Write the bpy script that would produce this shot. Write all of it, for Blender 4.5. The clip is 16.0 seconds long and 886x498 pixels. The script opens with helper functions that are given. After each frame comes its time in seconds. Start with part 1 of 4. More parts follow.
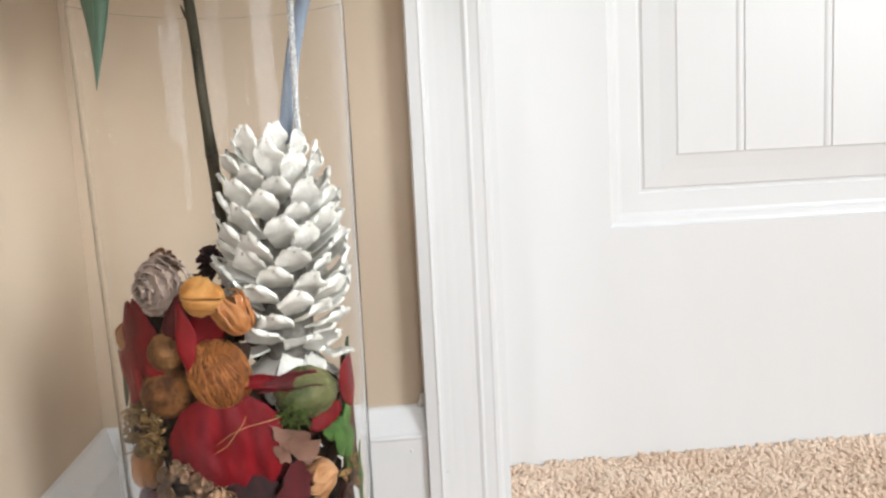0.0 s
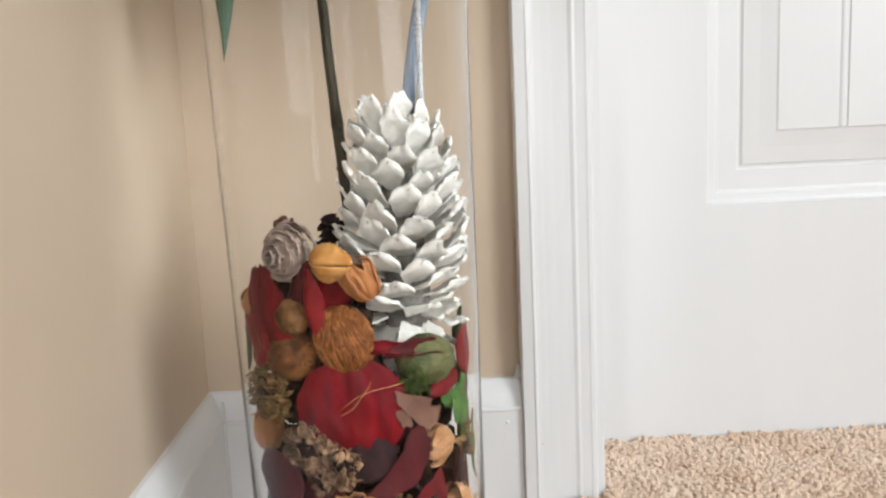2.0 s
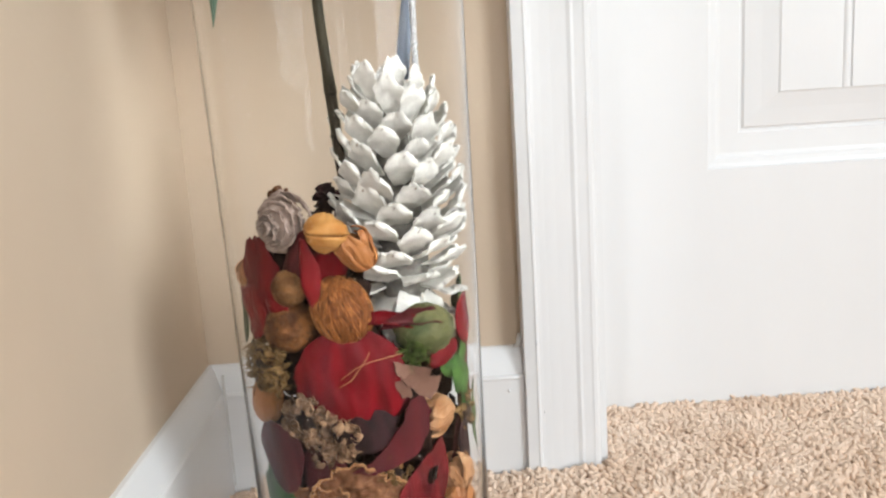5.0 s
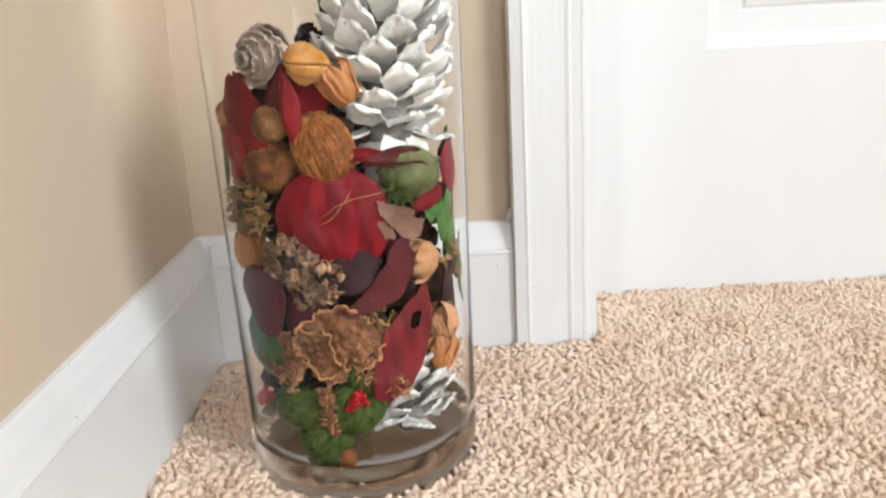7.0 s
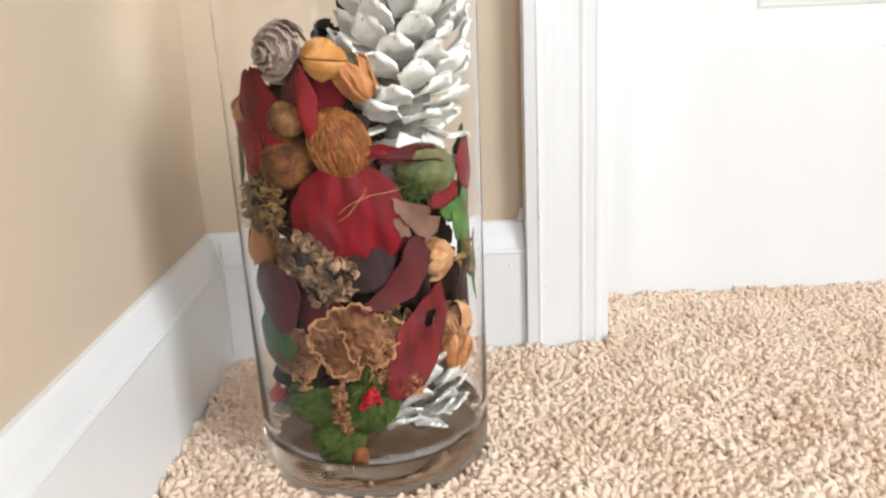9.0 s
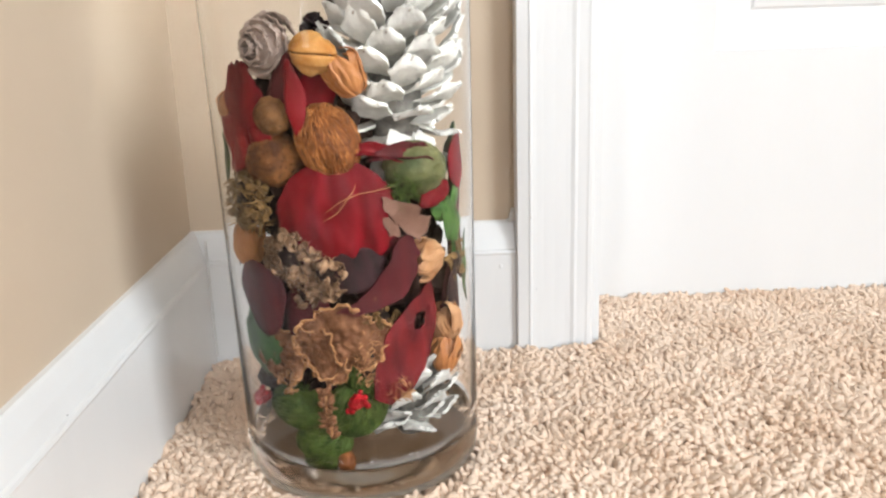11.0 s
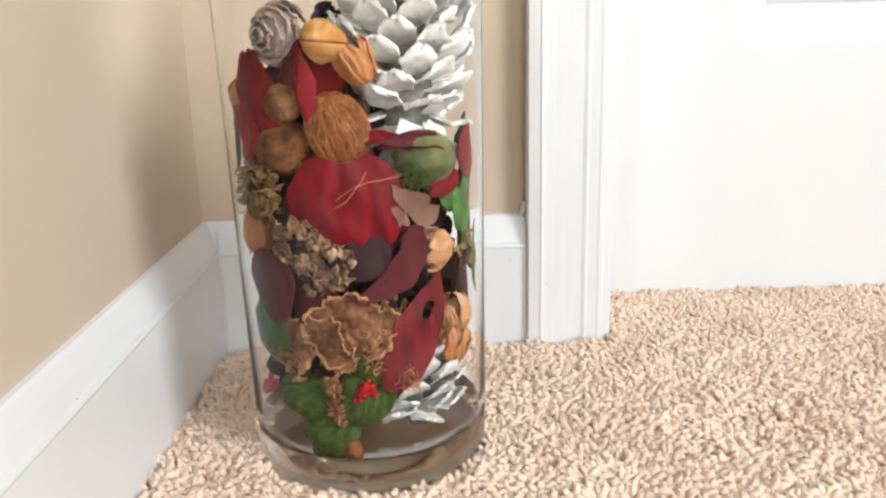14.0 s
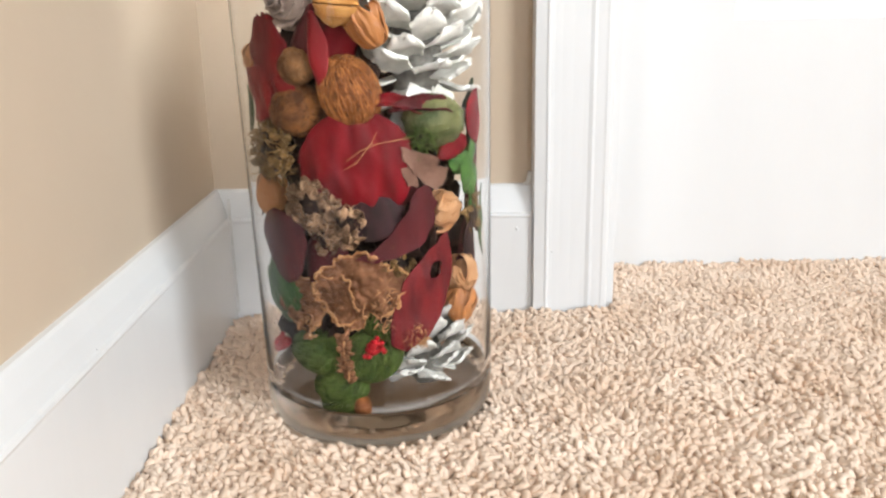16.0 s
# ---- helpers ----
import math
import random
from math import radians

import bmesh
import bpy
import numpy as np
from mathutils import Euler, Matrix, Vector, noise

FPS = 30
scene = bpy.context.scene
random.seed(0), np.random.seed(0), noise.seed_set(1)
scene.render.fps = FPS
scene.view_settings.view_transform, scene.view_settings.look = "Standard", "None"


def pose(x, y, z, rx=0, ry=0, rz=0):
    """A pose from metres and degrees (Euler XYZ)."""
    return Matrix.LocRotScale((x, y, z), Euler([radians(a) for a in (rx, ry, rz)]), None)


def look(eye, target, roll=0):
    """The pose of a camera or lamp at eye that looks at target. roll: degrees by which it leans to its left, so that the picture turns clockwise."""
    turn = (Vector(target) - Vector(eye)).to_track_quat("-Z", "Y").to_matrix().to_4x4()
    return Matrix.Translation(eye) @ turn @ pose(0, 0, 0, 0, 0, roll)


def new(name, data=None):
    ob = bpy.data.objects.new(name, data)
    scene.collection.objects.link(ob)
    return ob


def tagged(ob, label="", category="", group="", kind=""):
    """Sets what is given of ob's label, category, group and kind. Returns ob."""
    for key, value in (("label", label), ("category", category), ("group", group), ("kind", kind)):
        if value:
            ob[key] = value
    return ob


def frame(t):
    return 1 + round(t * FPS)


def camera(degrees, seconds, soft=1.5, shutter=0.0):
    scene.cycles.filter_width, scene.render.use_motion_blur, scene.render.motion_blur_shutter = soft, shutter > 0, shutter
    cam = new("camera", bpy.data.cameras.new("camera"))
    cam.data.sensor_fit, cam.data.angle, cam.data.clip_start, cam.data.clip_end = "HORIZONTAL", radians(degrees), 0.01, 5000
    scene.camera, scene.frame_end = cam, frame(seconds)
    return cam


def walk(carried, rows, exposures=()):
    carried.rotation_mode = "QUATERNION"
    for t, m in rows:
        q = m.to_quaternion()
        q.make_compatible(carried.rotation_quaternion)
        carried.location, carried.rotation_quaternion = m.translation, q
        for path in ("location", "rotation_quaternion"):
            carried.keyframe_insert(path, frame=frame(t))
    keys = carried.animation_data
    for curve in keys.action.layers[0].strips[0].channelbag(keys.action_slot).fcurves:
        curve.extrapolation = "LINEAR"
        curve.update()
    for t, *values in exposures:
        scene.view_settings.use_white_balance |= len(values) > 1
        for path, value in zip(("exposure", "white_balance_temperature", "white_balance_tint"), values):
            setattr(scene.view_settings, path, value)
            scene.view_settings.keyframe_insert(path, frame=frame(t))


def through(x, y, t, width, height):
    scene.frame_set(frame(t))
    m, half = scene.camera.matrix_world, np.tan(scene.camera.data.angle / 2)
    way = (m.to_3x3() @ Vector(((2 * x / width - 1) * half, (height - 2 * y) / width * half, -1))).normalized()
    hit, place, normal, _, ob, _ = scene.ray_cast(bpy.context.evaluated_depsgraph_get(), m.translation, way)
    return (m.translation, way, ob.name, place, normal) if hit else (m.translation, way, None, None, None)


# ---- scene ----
cam = camera(55.8, 16.0, soft=2.3)

# Path in decimetres: seconds, eye, target, roll.
PATH = [
    (0, (2.023, -6.106, 2.925), (2.195, -4.131, 2.66), -2.9),
    (0.5, (1.868, -6.12, 2.926), (1.973, -4.141, 2.653), -2.4),
    (1, (1.792, -6.118, 2.984), (1.877, -4.138, 2.718), -2.5),
    (1.5, (1.71, -6.104, 2.942), (1.771, -4.125, 2.66), -2.7),
    (2, (1.664, -6.123, 2.9), (1.711, -4.148, 2.592), -2.6),
    (2.5, (1.592, -6.149, 2.898), (1.607, -4.177, 2.564), -2.4),
    (3, (1.673, -6.129, 2.864), (1.711, -4.156, 2.54), -3.2),
    (3.2, (1.707, -6.149, 2.889), (1.75, -4.178, 2.551), -3.8),
    (5.5, (1.679, -6.041, 2.873), (1.714, -4.078, 2.493), -3.3),
    (6, (1.686, -6.083, 2.762), (1.688, -4.123, 2.365), -3.4),
    (6.5, (1.768, -6.051, 2.452), (1.811, -4.111, 1.968), -3.6),
    (7, (1.734, -6.075, 2.377), (1.765, -4.144, 1.857), -3.0),
    (7.5, (1.716, -6.064, 2.347), (1.738, -4.142, 1.795), -2.3),
    (8, (1.695, -6.065, 2.359), (1.733, -4.14, 1.817), -2.5),
    (8.5, (1.675, -6.074, 2.382), (1.718, -4.142, 1.868), -2.2),
    (9, (1.674, -6.056, 2.36), (1.697, -4.125, 1.843), -2.5),
    (9.2, (1.676, -6.031, 2.36), (1.713, -4.099, 1.844), -2.1),
    (11.5, (1.65, -5.959, 2.336), (1.702, -4.029, 1.816), -1.8),
    (12, (1.621, -5.986, 2.352), (1.665, -4.056, 1.832), -1.6),
    (12.5, (1.677, -5.992, 2.35), (1.714, -4.06, 1.837), -2.0),
    (13, (1.665, -5.967, 2.344), (1.7, -4.036, 1.825), -1.4),
    (13.5, (1.652, -5.963, 2.323), (1.685, -4.034, 1.796), -0.8),
    (14, (1.687, -5.968, 2.292), (1.705, -4.037, 1.772), -1.5),
    (14.5, (1.672, -5.934, 2.315), (1.704, -4.0, 1.807), -1.4),
    (15, (1.609, -5.959, 2.265), (1.635, -4.029, 1.743), -1.7),
    (15.5, (1.538, -6.036, 2.261), (1.548, -4.112, 1.714), -1.2),
    (16, (1.67, -6.11, 2.207), (1.675, -4.188, 1.652), -1.2),
]
walk(cam, [(t, look([v / 10 for v in eye], [v / 10 for v in target], roll)) for t, eye, target, roll in PATH],
     [(0, -0.03), (0.5, -0.14), (2, -0.14), (3, -0.01), (6, 0.02), (6.6, 0.03), (7.5, 0.18), (9, 0.20), (16, 0.19)])

# ---- light ----
world = bpy.data.worlds.new("sky")
scene.world = world
world.use_nodes = True
wn = world.node_tree.nodes
sky = wn.new("ShaderNodeTexSky")
sky.sky_type, sky.sun_disc = "NISHITA", False
sky.sun_elevation, sky.sun_rotation = radians(40), radians(110)
world.node_tree.links.new(sky.outputs[0], wn["Background"].inputs[0])
wn["Background"].inputs[1].default_value = 0.1


def window_lamp(name, eye, target, width, height, power, colour):
    """Sky light that enters through a window opening."""
    lamp = bpy.data.lights.new(name, "AREA")
    lamp.shape, lamp.size, lamp.size_y, lamp.energy, lamp.color = "RECTANGLE", width, height, power, colour
    ob = new(name, lamp)
    ob.matrix_world = look(eye, target)
    return ob


window_lamp("window_light_east", (2.23, -2.05, 1.35), (0.0, -2.05, 1.35), 1.2, 1.65, 97, (0.90, 0.965, 1.0))
window_lamp("window_light_south", (-1.06, -3.18, 1.1), (-1.06, 0.0, 1.1), 0.36, 1.9, 17, (0.90, 0.95, 1.0))
window_lamp("window_light_south", (0.80, -3.18, 1.25), (0.80, 0.0, 1.25), 0.5, 1.5, 16, (0.95, 0.97, 1.0))


# ---- materials ----
def ramp_material(name, dark, light, scale=40.0, rough=0.6, bump=0.2, fine=400.0, detail=6.0, spread=(0.35, 0.68),
                  vary=0.0, island=0.0, stretch=(1, 1, 1), metal=0.0, speck=None, speck_at=0.66, sheen=0.0, coat=0.0, through=0.0, glow=0.0):
    """Two-scale surface: broad mottling between two colours, fine relief, optional specks of wear."""
    m = bpy.data.materials.new(name)
    m.use_nodes = True
    n, k = m.node_tree.nodes, m.node_tree.links
    b = n["Principled BSDF"]
    tc, mp = n.new("ShaderNodeTexCoord"), n.new("ShaderNodeMapping")
    mp.inputs["Scale"].default_value = stretch
    k.new(tc.outputs["Object"], mp.inputs[0])
    broad, grain = n.new("ShaderNodeTexNoise"), n.new("ShaderNodeTexNoise")
    broad.inputs["Scale"].default_value, broad.inputs["Detail"].default_value = scale, detail
    grain.inputs["Scale"].default_value, grain.inputs["Detail"].default_value = fine, 4
    k.new(mp.outputs[0], broad.inputs["Vector"])
    k.new(mp.outputs[0], grain.inputs["Vector"])
    ramp = n.new("ShaderNodeValToRGB")
    ramp.color_ramp.elements[0].position, ramp.color_ramp.elements[1].position = spread
    ramp.color_ramp.elements[0].color, ramp.color_ramp.elements[1].color = (*dark, 1), (*light, 1)
    k.new(broad.outputs[0], ramp.inputs[0])
    colour = ramp.outputs[0]
    if speck:
        sp = n.new("ShaderNodeTexNoise")
        sp.inputs["Scale"].default_value, sp.inputs["Detail"].default_value = fine * 0.5, 3
        k.new(mp.outputs[0], sp.inputs["Vector"])
        sr = n.new("ShaderNodeMapRange")
        sr.inputs[1].default_value, sr.inputs[2].default_value = speck_at, speck_at + 0.05
        k.new(sp.outputs[0], sr.inputs[0])
        mix = n.new("ShaderNodeMixRGB")
        mix.inputs[2].default_value = (*speck, 1)
        k.new(sr.outputs[0], mix.inputs[0])
        k.new(colour, mix.inputs[1])
        colour = mix.outputs[0]
    if vary or island:
        hsv, mr = n.new("ShaderNodeHueSaturation"), n.new("ShaderNodeMapRange")
        if island:
            src = n.new("ShaderNodeNewGeometry").outputs["Random Per Island"]
        else:
            src = n.new("ShaderNodeObjectInfo").outputs["Random"]
        a = vary or island
        mr.inputs[3].default_value, mr.inputs[4].default_value = 1 - a, 1 + a
        k.new(src, mr.inputs[0])
        k.new(mr.outputs[0], hsv.inputs["Value"])
        k.new(colour, hsv.inputs["Color"])
        colour = hsv.outputs[0]
    k.new(colour, b.inputs["Base Color"])
    b.inputs["Roughness"].default_value, b.inputs["Metallic"].default_value = rough, metal
    if rough >= 0.45:
        b.inputs["Specular IOR Level"].default_value = 0.14
    if sheen:
        b.inputs["Sheen Weight"].default_value = sheen
    if coat:
        b.inputs["Coat Weight"].default_value = coat
    if through:
        b.inputs["Subsurface Weight"].default_value = through
        b.inputs["Subsurface Radius"].default_value = (0.006, 0.0042, 0.003)
        b.inputs["Subsurface Scale"].default_value = 1.0
    if bump:
        bp = n.new("ShaderNodeBump")
        bp.inputs["Strength"].default_value, bp.inputs["Distance"].default_value = bump, 0.001
        k.new(grain.outputs[0], bp.inputs["Height"])
        k.new(bp.outputs[0], b.inputs["Normal"])
    if glow:
        # Light that passes through thin fibres.
        tr, mx = n.new("ShaderNodeBsdfTranslucent"), n.new("ShaderNodeMixShader")
        mx.inputs[0].default_value = glow
        k.new(colour, tr.inputs["Color"])
        k.new(b.outputs[0], mx.inputs[1])
        k.new(tr.outputs[0], mx.inputs[2])
        k.new(mx.outputs[0], n["Material Output"].inputs[0])
    return m


M = ramp_material
PAINT = M("white_gloss_paint", (0.76, 0.76, 0.76), (0.82, 0.82, 0.82), 9, 0.32, 0.06, 220, stretch=(1, 1, 0.25))
DOOR_PAINT = M("white_door_paint", (0.79, 0.79, 0.79), (0.83, 0.83, 0.83), 6, 0.38, 0.05, 300, stretch=(1, 1, 0.2))
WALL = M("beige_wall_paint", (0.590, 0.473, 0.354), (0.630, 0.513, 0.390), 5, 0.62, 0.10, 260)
# For unseen walls: taupe chosen dark to cut bounced light and glass reflections.
FAR_WALL = M("unseen_wall_dark", (0.20, 0.165, 0.13), (0.24, 0.20, 0.16), 5, 0.7, 0.10, 260)
CEIL = M("ceiling_paint", (0.58, 0.58, 0.57), (0.62, 0.62, 0.61), 6, 0.8, 0.1, 90)
BACKING = M("carpet_backing", (0.46, 0.32, 0.22), (0.56, 0.41, 0.30), 60, 0.95, 0.5, 300)
YARN = M("beige_yarn", (0.80, 0.605, 0.46), (0.91, 0.735, 0.595), 16, 0.95, 0.15, 1500, island=0.045)
CAULK = M("caulk", (0.68, 0.67, 0.65), (0.76, 0.75, 0.73), 80, 0.5, 0.2, 300)
HOLE = M("nail_hole_dark", (0.03, 0.025, 0.02), (0.06, 0.05, 0.04), 200, 0.8, 0)
CONE = M("white_painted_scale", (0.58, 0.56, 0.51), (0.77, 0.75, 0.69), 120, 0.6, 0.7, 800, vary=0.13,
         speck=(0.30, 0.25, 0.20), speck_at=0.67)
CONE_GREY = M("grey_white_scale", (0.36, 0.345, 0.315), (0.62, 0.60, 0.56), 140, 0.6, 0.6, 600, vary=0.14, speck=(0.16, 0.13, 0.11), speck_at=0.66)
# Core colour kept dark to paint the shade between the scales.
CONE_CORE = M("gap_shade_cone_core", (0.10, 0.092, 0.08), (0.22, 0.205, 0.18), 200, 0.8, 0.5, 500)
RED = M("crimson_petal", (0.06115, 0.0006989, 0.002621), (0.1791, 0.001573, 0.006115), 38, 0.6, 0.0, 110, detail=3, stretch=(4, 0.6, 1), spread=(0.28, 0.75))
RED_BRIGHT = M("bright_red_petal", (0.104, 0.0016, 0.004), (0.208, 0.0056, 0.0088), 38, 0.5, 0.0, 110, detail=3, stretch=(4, 0.6, 1), spread=(0.28, 0.75))
MAROON = M("maroon_petal", (0.03508, 0.003898, 0.005359), (0.08575, 0.009257, 0.01169), 38, 0.6, 0.0, 110, detail=3, stretch=(4, 0.6, 1), spread=(0.28, 0.75))
DARK = M("near_black_petal", (0.0084, 0.00504, 0.00588), (0.0378, 0.01344, 0.01512), 60, 0.6, 0.0, 300, stretch=(4, 0.7, 1))
LEAF_RED = M("dark_red_leaf", (0.0484, 0.00352, 0.00528), (0.1452, 0.00968, 0.01144), 60, 0.5, 0.0, 150, detail=4, stretch=(3.5, 0.7, 1), speck=(0.07, 0.02, 0.01), speck_at=0.72)
TAN = M("tan_dried_leaf", (0.096, 0.044, 0.0288), (0.16, 0.084, 0.0576), 60, 0.6, 0.5, 500)
ORANGE = M("orange_papery_husk", (0.36, 0.120, 0.028), (0.58, 0.250, 0.080), 70, 0.42, 0.6, 420, stretch=(1, 0.4, 1), glow=0.28)
AMBER = M("amber_papery_husk", (0.42, 0.165, 0.034), (0.66, 0.36, 0.12), 70, 0.48, 0.5, 420, glow=0.28)
PEACH = M("peach_papery_husk", (0.43, 0.195, 0.080), (0.60, 0.345, 0.180), 70, 0.5, 0.6, 420, glow=0.28)
NUT = M("nut_shell", (0.068, 0.0224, 0.008), (0.288, 0.112, 0.0336), 120, 0.55, 1.0, 1300, speck=(0.05, 0.018, 0.008), speck_at=0.58)
NUT_PALE = M("pale_nut_shell", (0.104, 0.0416, 0.0136), (0.264, 0.124, 0.044), 160, 0.6, 1.0, 1300, speck=(0.07, 0.03, 0.012), speck_at=0.61)
FIBRE = M("russet_fibre", (0.20, 0.064, 0.014), (0.45, 0.18, 0.052), 200, 0.5, 0.3, 900, island=0.35)
FIBRE_DARK = M("dark_russet_core", (0.070, 0.020, 0.006), (0.21, 0.068, 0.019), 260, 0.6, 0.8, 600)
MOSS = M("olive_fibre", (0.0352, 0.0592, 0.0096), (0.08, 0.112, 0.024), 200, 0.55, 0.3, 900, island=0.45)
MOSS_CORE = M("dark_green_core", (0.0128, 0.02688, 0.00512), (0.0384, 0.064, 0.0128), 120, 0.65, 0.8, 600)
POD_GREEN = M("green_tan_pod", (0.042, 0.056, 0.016), (0.155, 0.145, 0.062), 70, 0.45, 0.6, 500)
GREEN = M("bright_green_leaf", (0.02352, 0.07056, 0.01344), (0.07392, 0.1613, 0.0336), 70, 0.5, 0.6, 500, stretch=(3, 0.7, 1))
GREEN_DARK = M("dark_green_leaf", (0.013, 0.042, 0.009), (0.042, 0.100, 0.026), 70, 0.45, 0.5, 500, stretch=(3, 0.7, 1))
LEAF = M("grey_green_leaf", (0.034, 0.088, 0.048), (0.068, 0.145, 0.085), 50, 0.42, 0.3, 700, stretch=(4, 0.6, 1))
STRAW = M("brown_moss", (0.08, 0.0416, 0.0128), (0.264, 0.152, 0.056), 130, 0.75, 0.4, 600, island=0.40)
GREYBROWN = M("grey_brown_bract", (0.064, 0.0304, 0.0152), (0.264, 0.156, 0.088), 150, 0.7, 0.4, 600, island=0.35)
BROWN = M("brown_crumpled_bract", (0.08024, 0.02856, 0.01088), (0.1836, 0.08024, 0.0374), 110, 0.62, 0.7, 500, island=0.25)
BROWN_EDGE = M("pale_brown_fringe", (0.235, 0.105, 0.042), (0.38, 0.20, 0.09), 150, 0.7, 0.4, 600, island=0.25)
PALE = M("pale_mauve_wood", (0.245, 0.178, 0.145), (0.41, 0.315, 0.265), 140, 0.75, 0.7, 600, vary=0.10)
# Near black, so that shade between the dried pieces is in the colour.
GAP_SHADE = M("gap_shade_mix", (0.0072, 0.0042, 0.0036), (0.036, 0.0156, 0.0102), 60, 0.75, 0.6, 500, island=0.5)
BERRY = M("red_berry", (0.20, 0.003, 0.006), (0.38, 0.010, 0.015), 200, 0.45, 0.6, 600)
STEM = M("olive_brown_stem", (0.020, 0.016, 0.010), (0.065, 0.052, 0.032), 90, 0.6, 0.7, 500, stretch=(1, 1, 0.3))
STEM_TOP = M("green_stem", (0.018, 0.015, 0.009), (0.052, 0.045, 0.027), 90, 0.55, 0.5, 500, stretch=(1, 1, 0.3))
RIBBON = M("blue_grey_satin", (0.19, 0.225, 0.28), (0.32, 0.36, 0.42), 60, 0.5, 0.2, 600, stretch=(4, 4, 0.5), sheen=0.2)
GLITTER = M("silver_glitter", (0.50, 0.50, 0.50), (0.95, 0.95, 0.95), 900, 0.3, 1.0, 2600, metal=0.35, detail=2)
GRASS = M("straw_strand", (0.40, 0.24, 0.08), (0.60, 0.40, 0.16), 200, 0.6, 0)

GLASS = bpy.data.materials.new("clear_glass")
GLASS.use_nodes = True
gb = GLASS.node_tree.nodes["Principled BSDF"]
gb.inputs["Base Color"].default_value = (0.985, 0.985, 0.983, 1)
gb.inputs["Roughness"].default_value = 0.0
gb.inputs["IOR"].default_value = 1.21
gb.inputs["Transmission Weight"].default_value = 1.0

# Clear foot glass with a dark tint for the shade on the carpet below.
FOOT = bpy.data.materials.new("shade_tinted_foot_glass")
FOOT.use_nodes = True
fb = FOOT.node_tree.nodes["Principled BSDF"]
fb.inputs["Base Color"].default_value = (0.36, 0.305, 0.25, 1)
fb.inputs["Roughness"].default_value = 0.06
fb.inputs["IOR"].default_value = 1.30
fb.inputs["Transmission Weight"].default_value = 1.0


# ---- mesh helpers ----
def solid(name, verts, faces, material, parent=None, label="", smooth=True, at=None):
    """Link one mesh object; under a parent it is a part, else a thing or a piece of the setting."""
    me = bpy.data.meshes.new(name)
    me.from_pydata([tuple(v) for v in verts], [], faces)
    me.materials.append(material)
    if smooth:
        me.polygons.foreach_set("use_smooth", [True] * len(me.polygons))
    me.update()
    ob = new(name, me)
    if parent:
        ob.parent = parent
    if at is not None:
        ob.matrix_local = at
    return tagged(ob, label)


def part(name, bm, material, parent, label="", smooth=False):
    me = bpy.data.meshes.new(name)
    bm.to_mesh(me)
    bm.free()
    me.materials.append(material)
    if smooth:
        me.polygons.foreach_set("use_smooth", [True] * len(me.polygons))
    ob = new(name, me)
    ob.parent = parent
    return tagged(ob, label)


def holder(name, m, label, category, group=""):
    """The empty at a thing's base that carries its parts."""
    ob = new(name)
    ob.empty_display_size = 0.01
    ob.matrix_world = m
    return tagged(ob, label, category, group)


def block(name, a, b, material, parent=None, bevel=0.0, kind="structure", label="", category=""):
    bm = bmesh.new()
    bmesh.ops.create_cube(bm, size=1)
    for v in bm.verts:
        v.co = [(p + q) / 2 + (q - p) * c for p, q, c in zip(a, b, v.co)]
    if bevel:
        bmesh.ops.bevel(bm, geom=bm.edges[:], offset=bevel, segments=2, affect="EDGES", profile=0.6)
    ob = part(name, bm, material, parent, label)
    return tagged(ob, "", category, "", kind) if not parent else ob


def extrude_profile(name, profile, start, end, out, material, parent=None, label="", mitre=(0, 0), smooth=False, ripple=0.0):
    """A moulding: (offset out, height up) pairs swept from start to end. mitre: growth of each end per metre of offset."""
    start, end, out = Vector(start), Vector(end), Vector(out)
    along = (end - start).normalized()
    up = along.cross(out) if abs(along.z) > 0.5 else Vector((0, 0, 1))
    n = max(2, int((end - start).length / 0.012)) if ripple else 2
    verts, faces, c = [], [], len(profile)
    for i in range(n):
        f = i / (n - 1)
        for o, h in profile:
            wob = ripple * (noise.noise(Vector((f * 9 + start.x * 7, h * 30, o * 50))) + 0.6 * noise.noise(Vector((f * 60, h * 70, 3))))
            p = start.lerp(end, f) + out * (o + wob * (o > 0.001)) + up * h
            p += along * (-mitre[0] * o * (1 - f) + mitre[1] * o * f)
            verts.append(p)
    for i in range(n - 1):
        for j in range(c):
            a, b = i * c + j, i * c + (j + 1) % c
            faces.append((a, b, b + c, a + c))
    faces += [tuple(range(c))[::-1], tuple((n - 1) * c + j for j in range(c))]
    ob = solid(name, verts, faces, material, parent, label, smooth)
    bm = bmesh.new()
    bm.from_mesh(ob.data)
    bmesh.ops.recalc_face_normals(bm, faces=bm.faces[:])
    bm.to_mesh(ob.data)
    bm.free()
    return ob if parent else tagged(ob, "", "", "", "structure")


def tube_data(points, radii, sides=8, close=True):
    """Rings round a bent line; returns verts, faces."""
    verts, faces, pts = [], [], [Vector(p) for p in points]
    for i, p in enumerate(pts):
        t = (pts[min(i + 1, len(pts) - 1)] - pts[max(i - 1, 0)]).normalized()
        s = t.cross(Vector((0.31, 0.17, 0.93))).normalized()
        w = t.cross(s)
        for j in range(sides):
            a = 2 * math.pi * j / sides
            verts.append(p + (s * math.cos(a) + w * math.sin(a)) * radii[i])
    for i in range(len(pts) - 1):
        for j in range(sides):
            a, b = i * sides + j, i * sides + (j + 1) % sides
            faces.append((a, b, b + sides, a + sides))
    if close:
        faces += [tuple(range(sides))[::-1], tuple((len(pts) - 1) * sides + j for j in range(sides))]
    return verts, faces


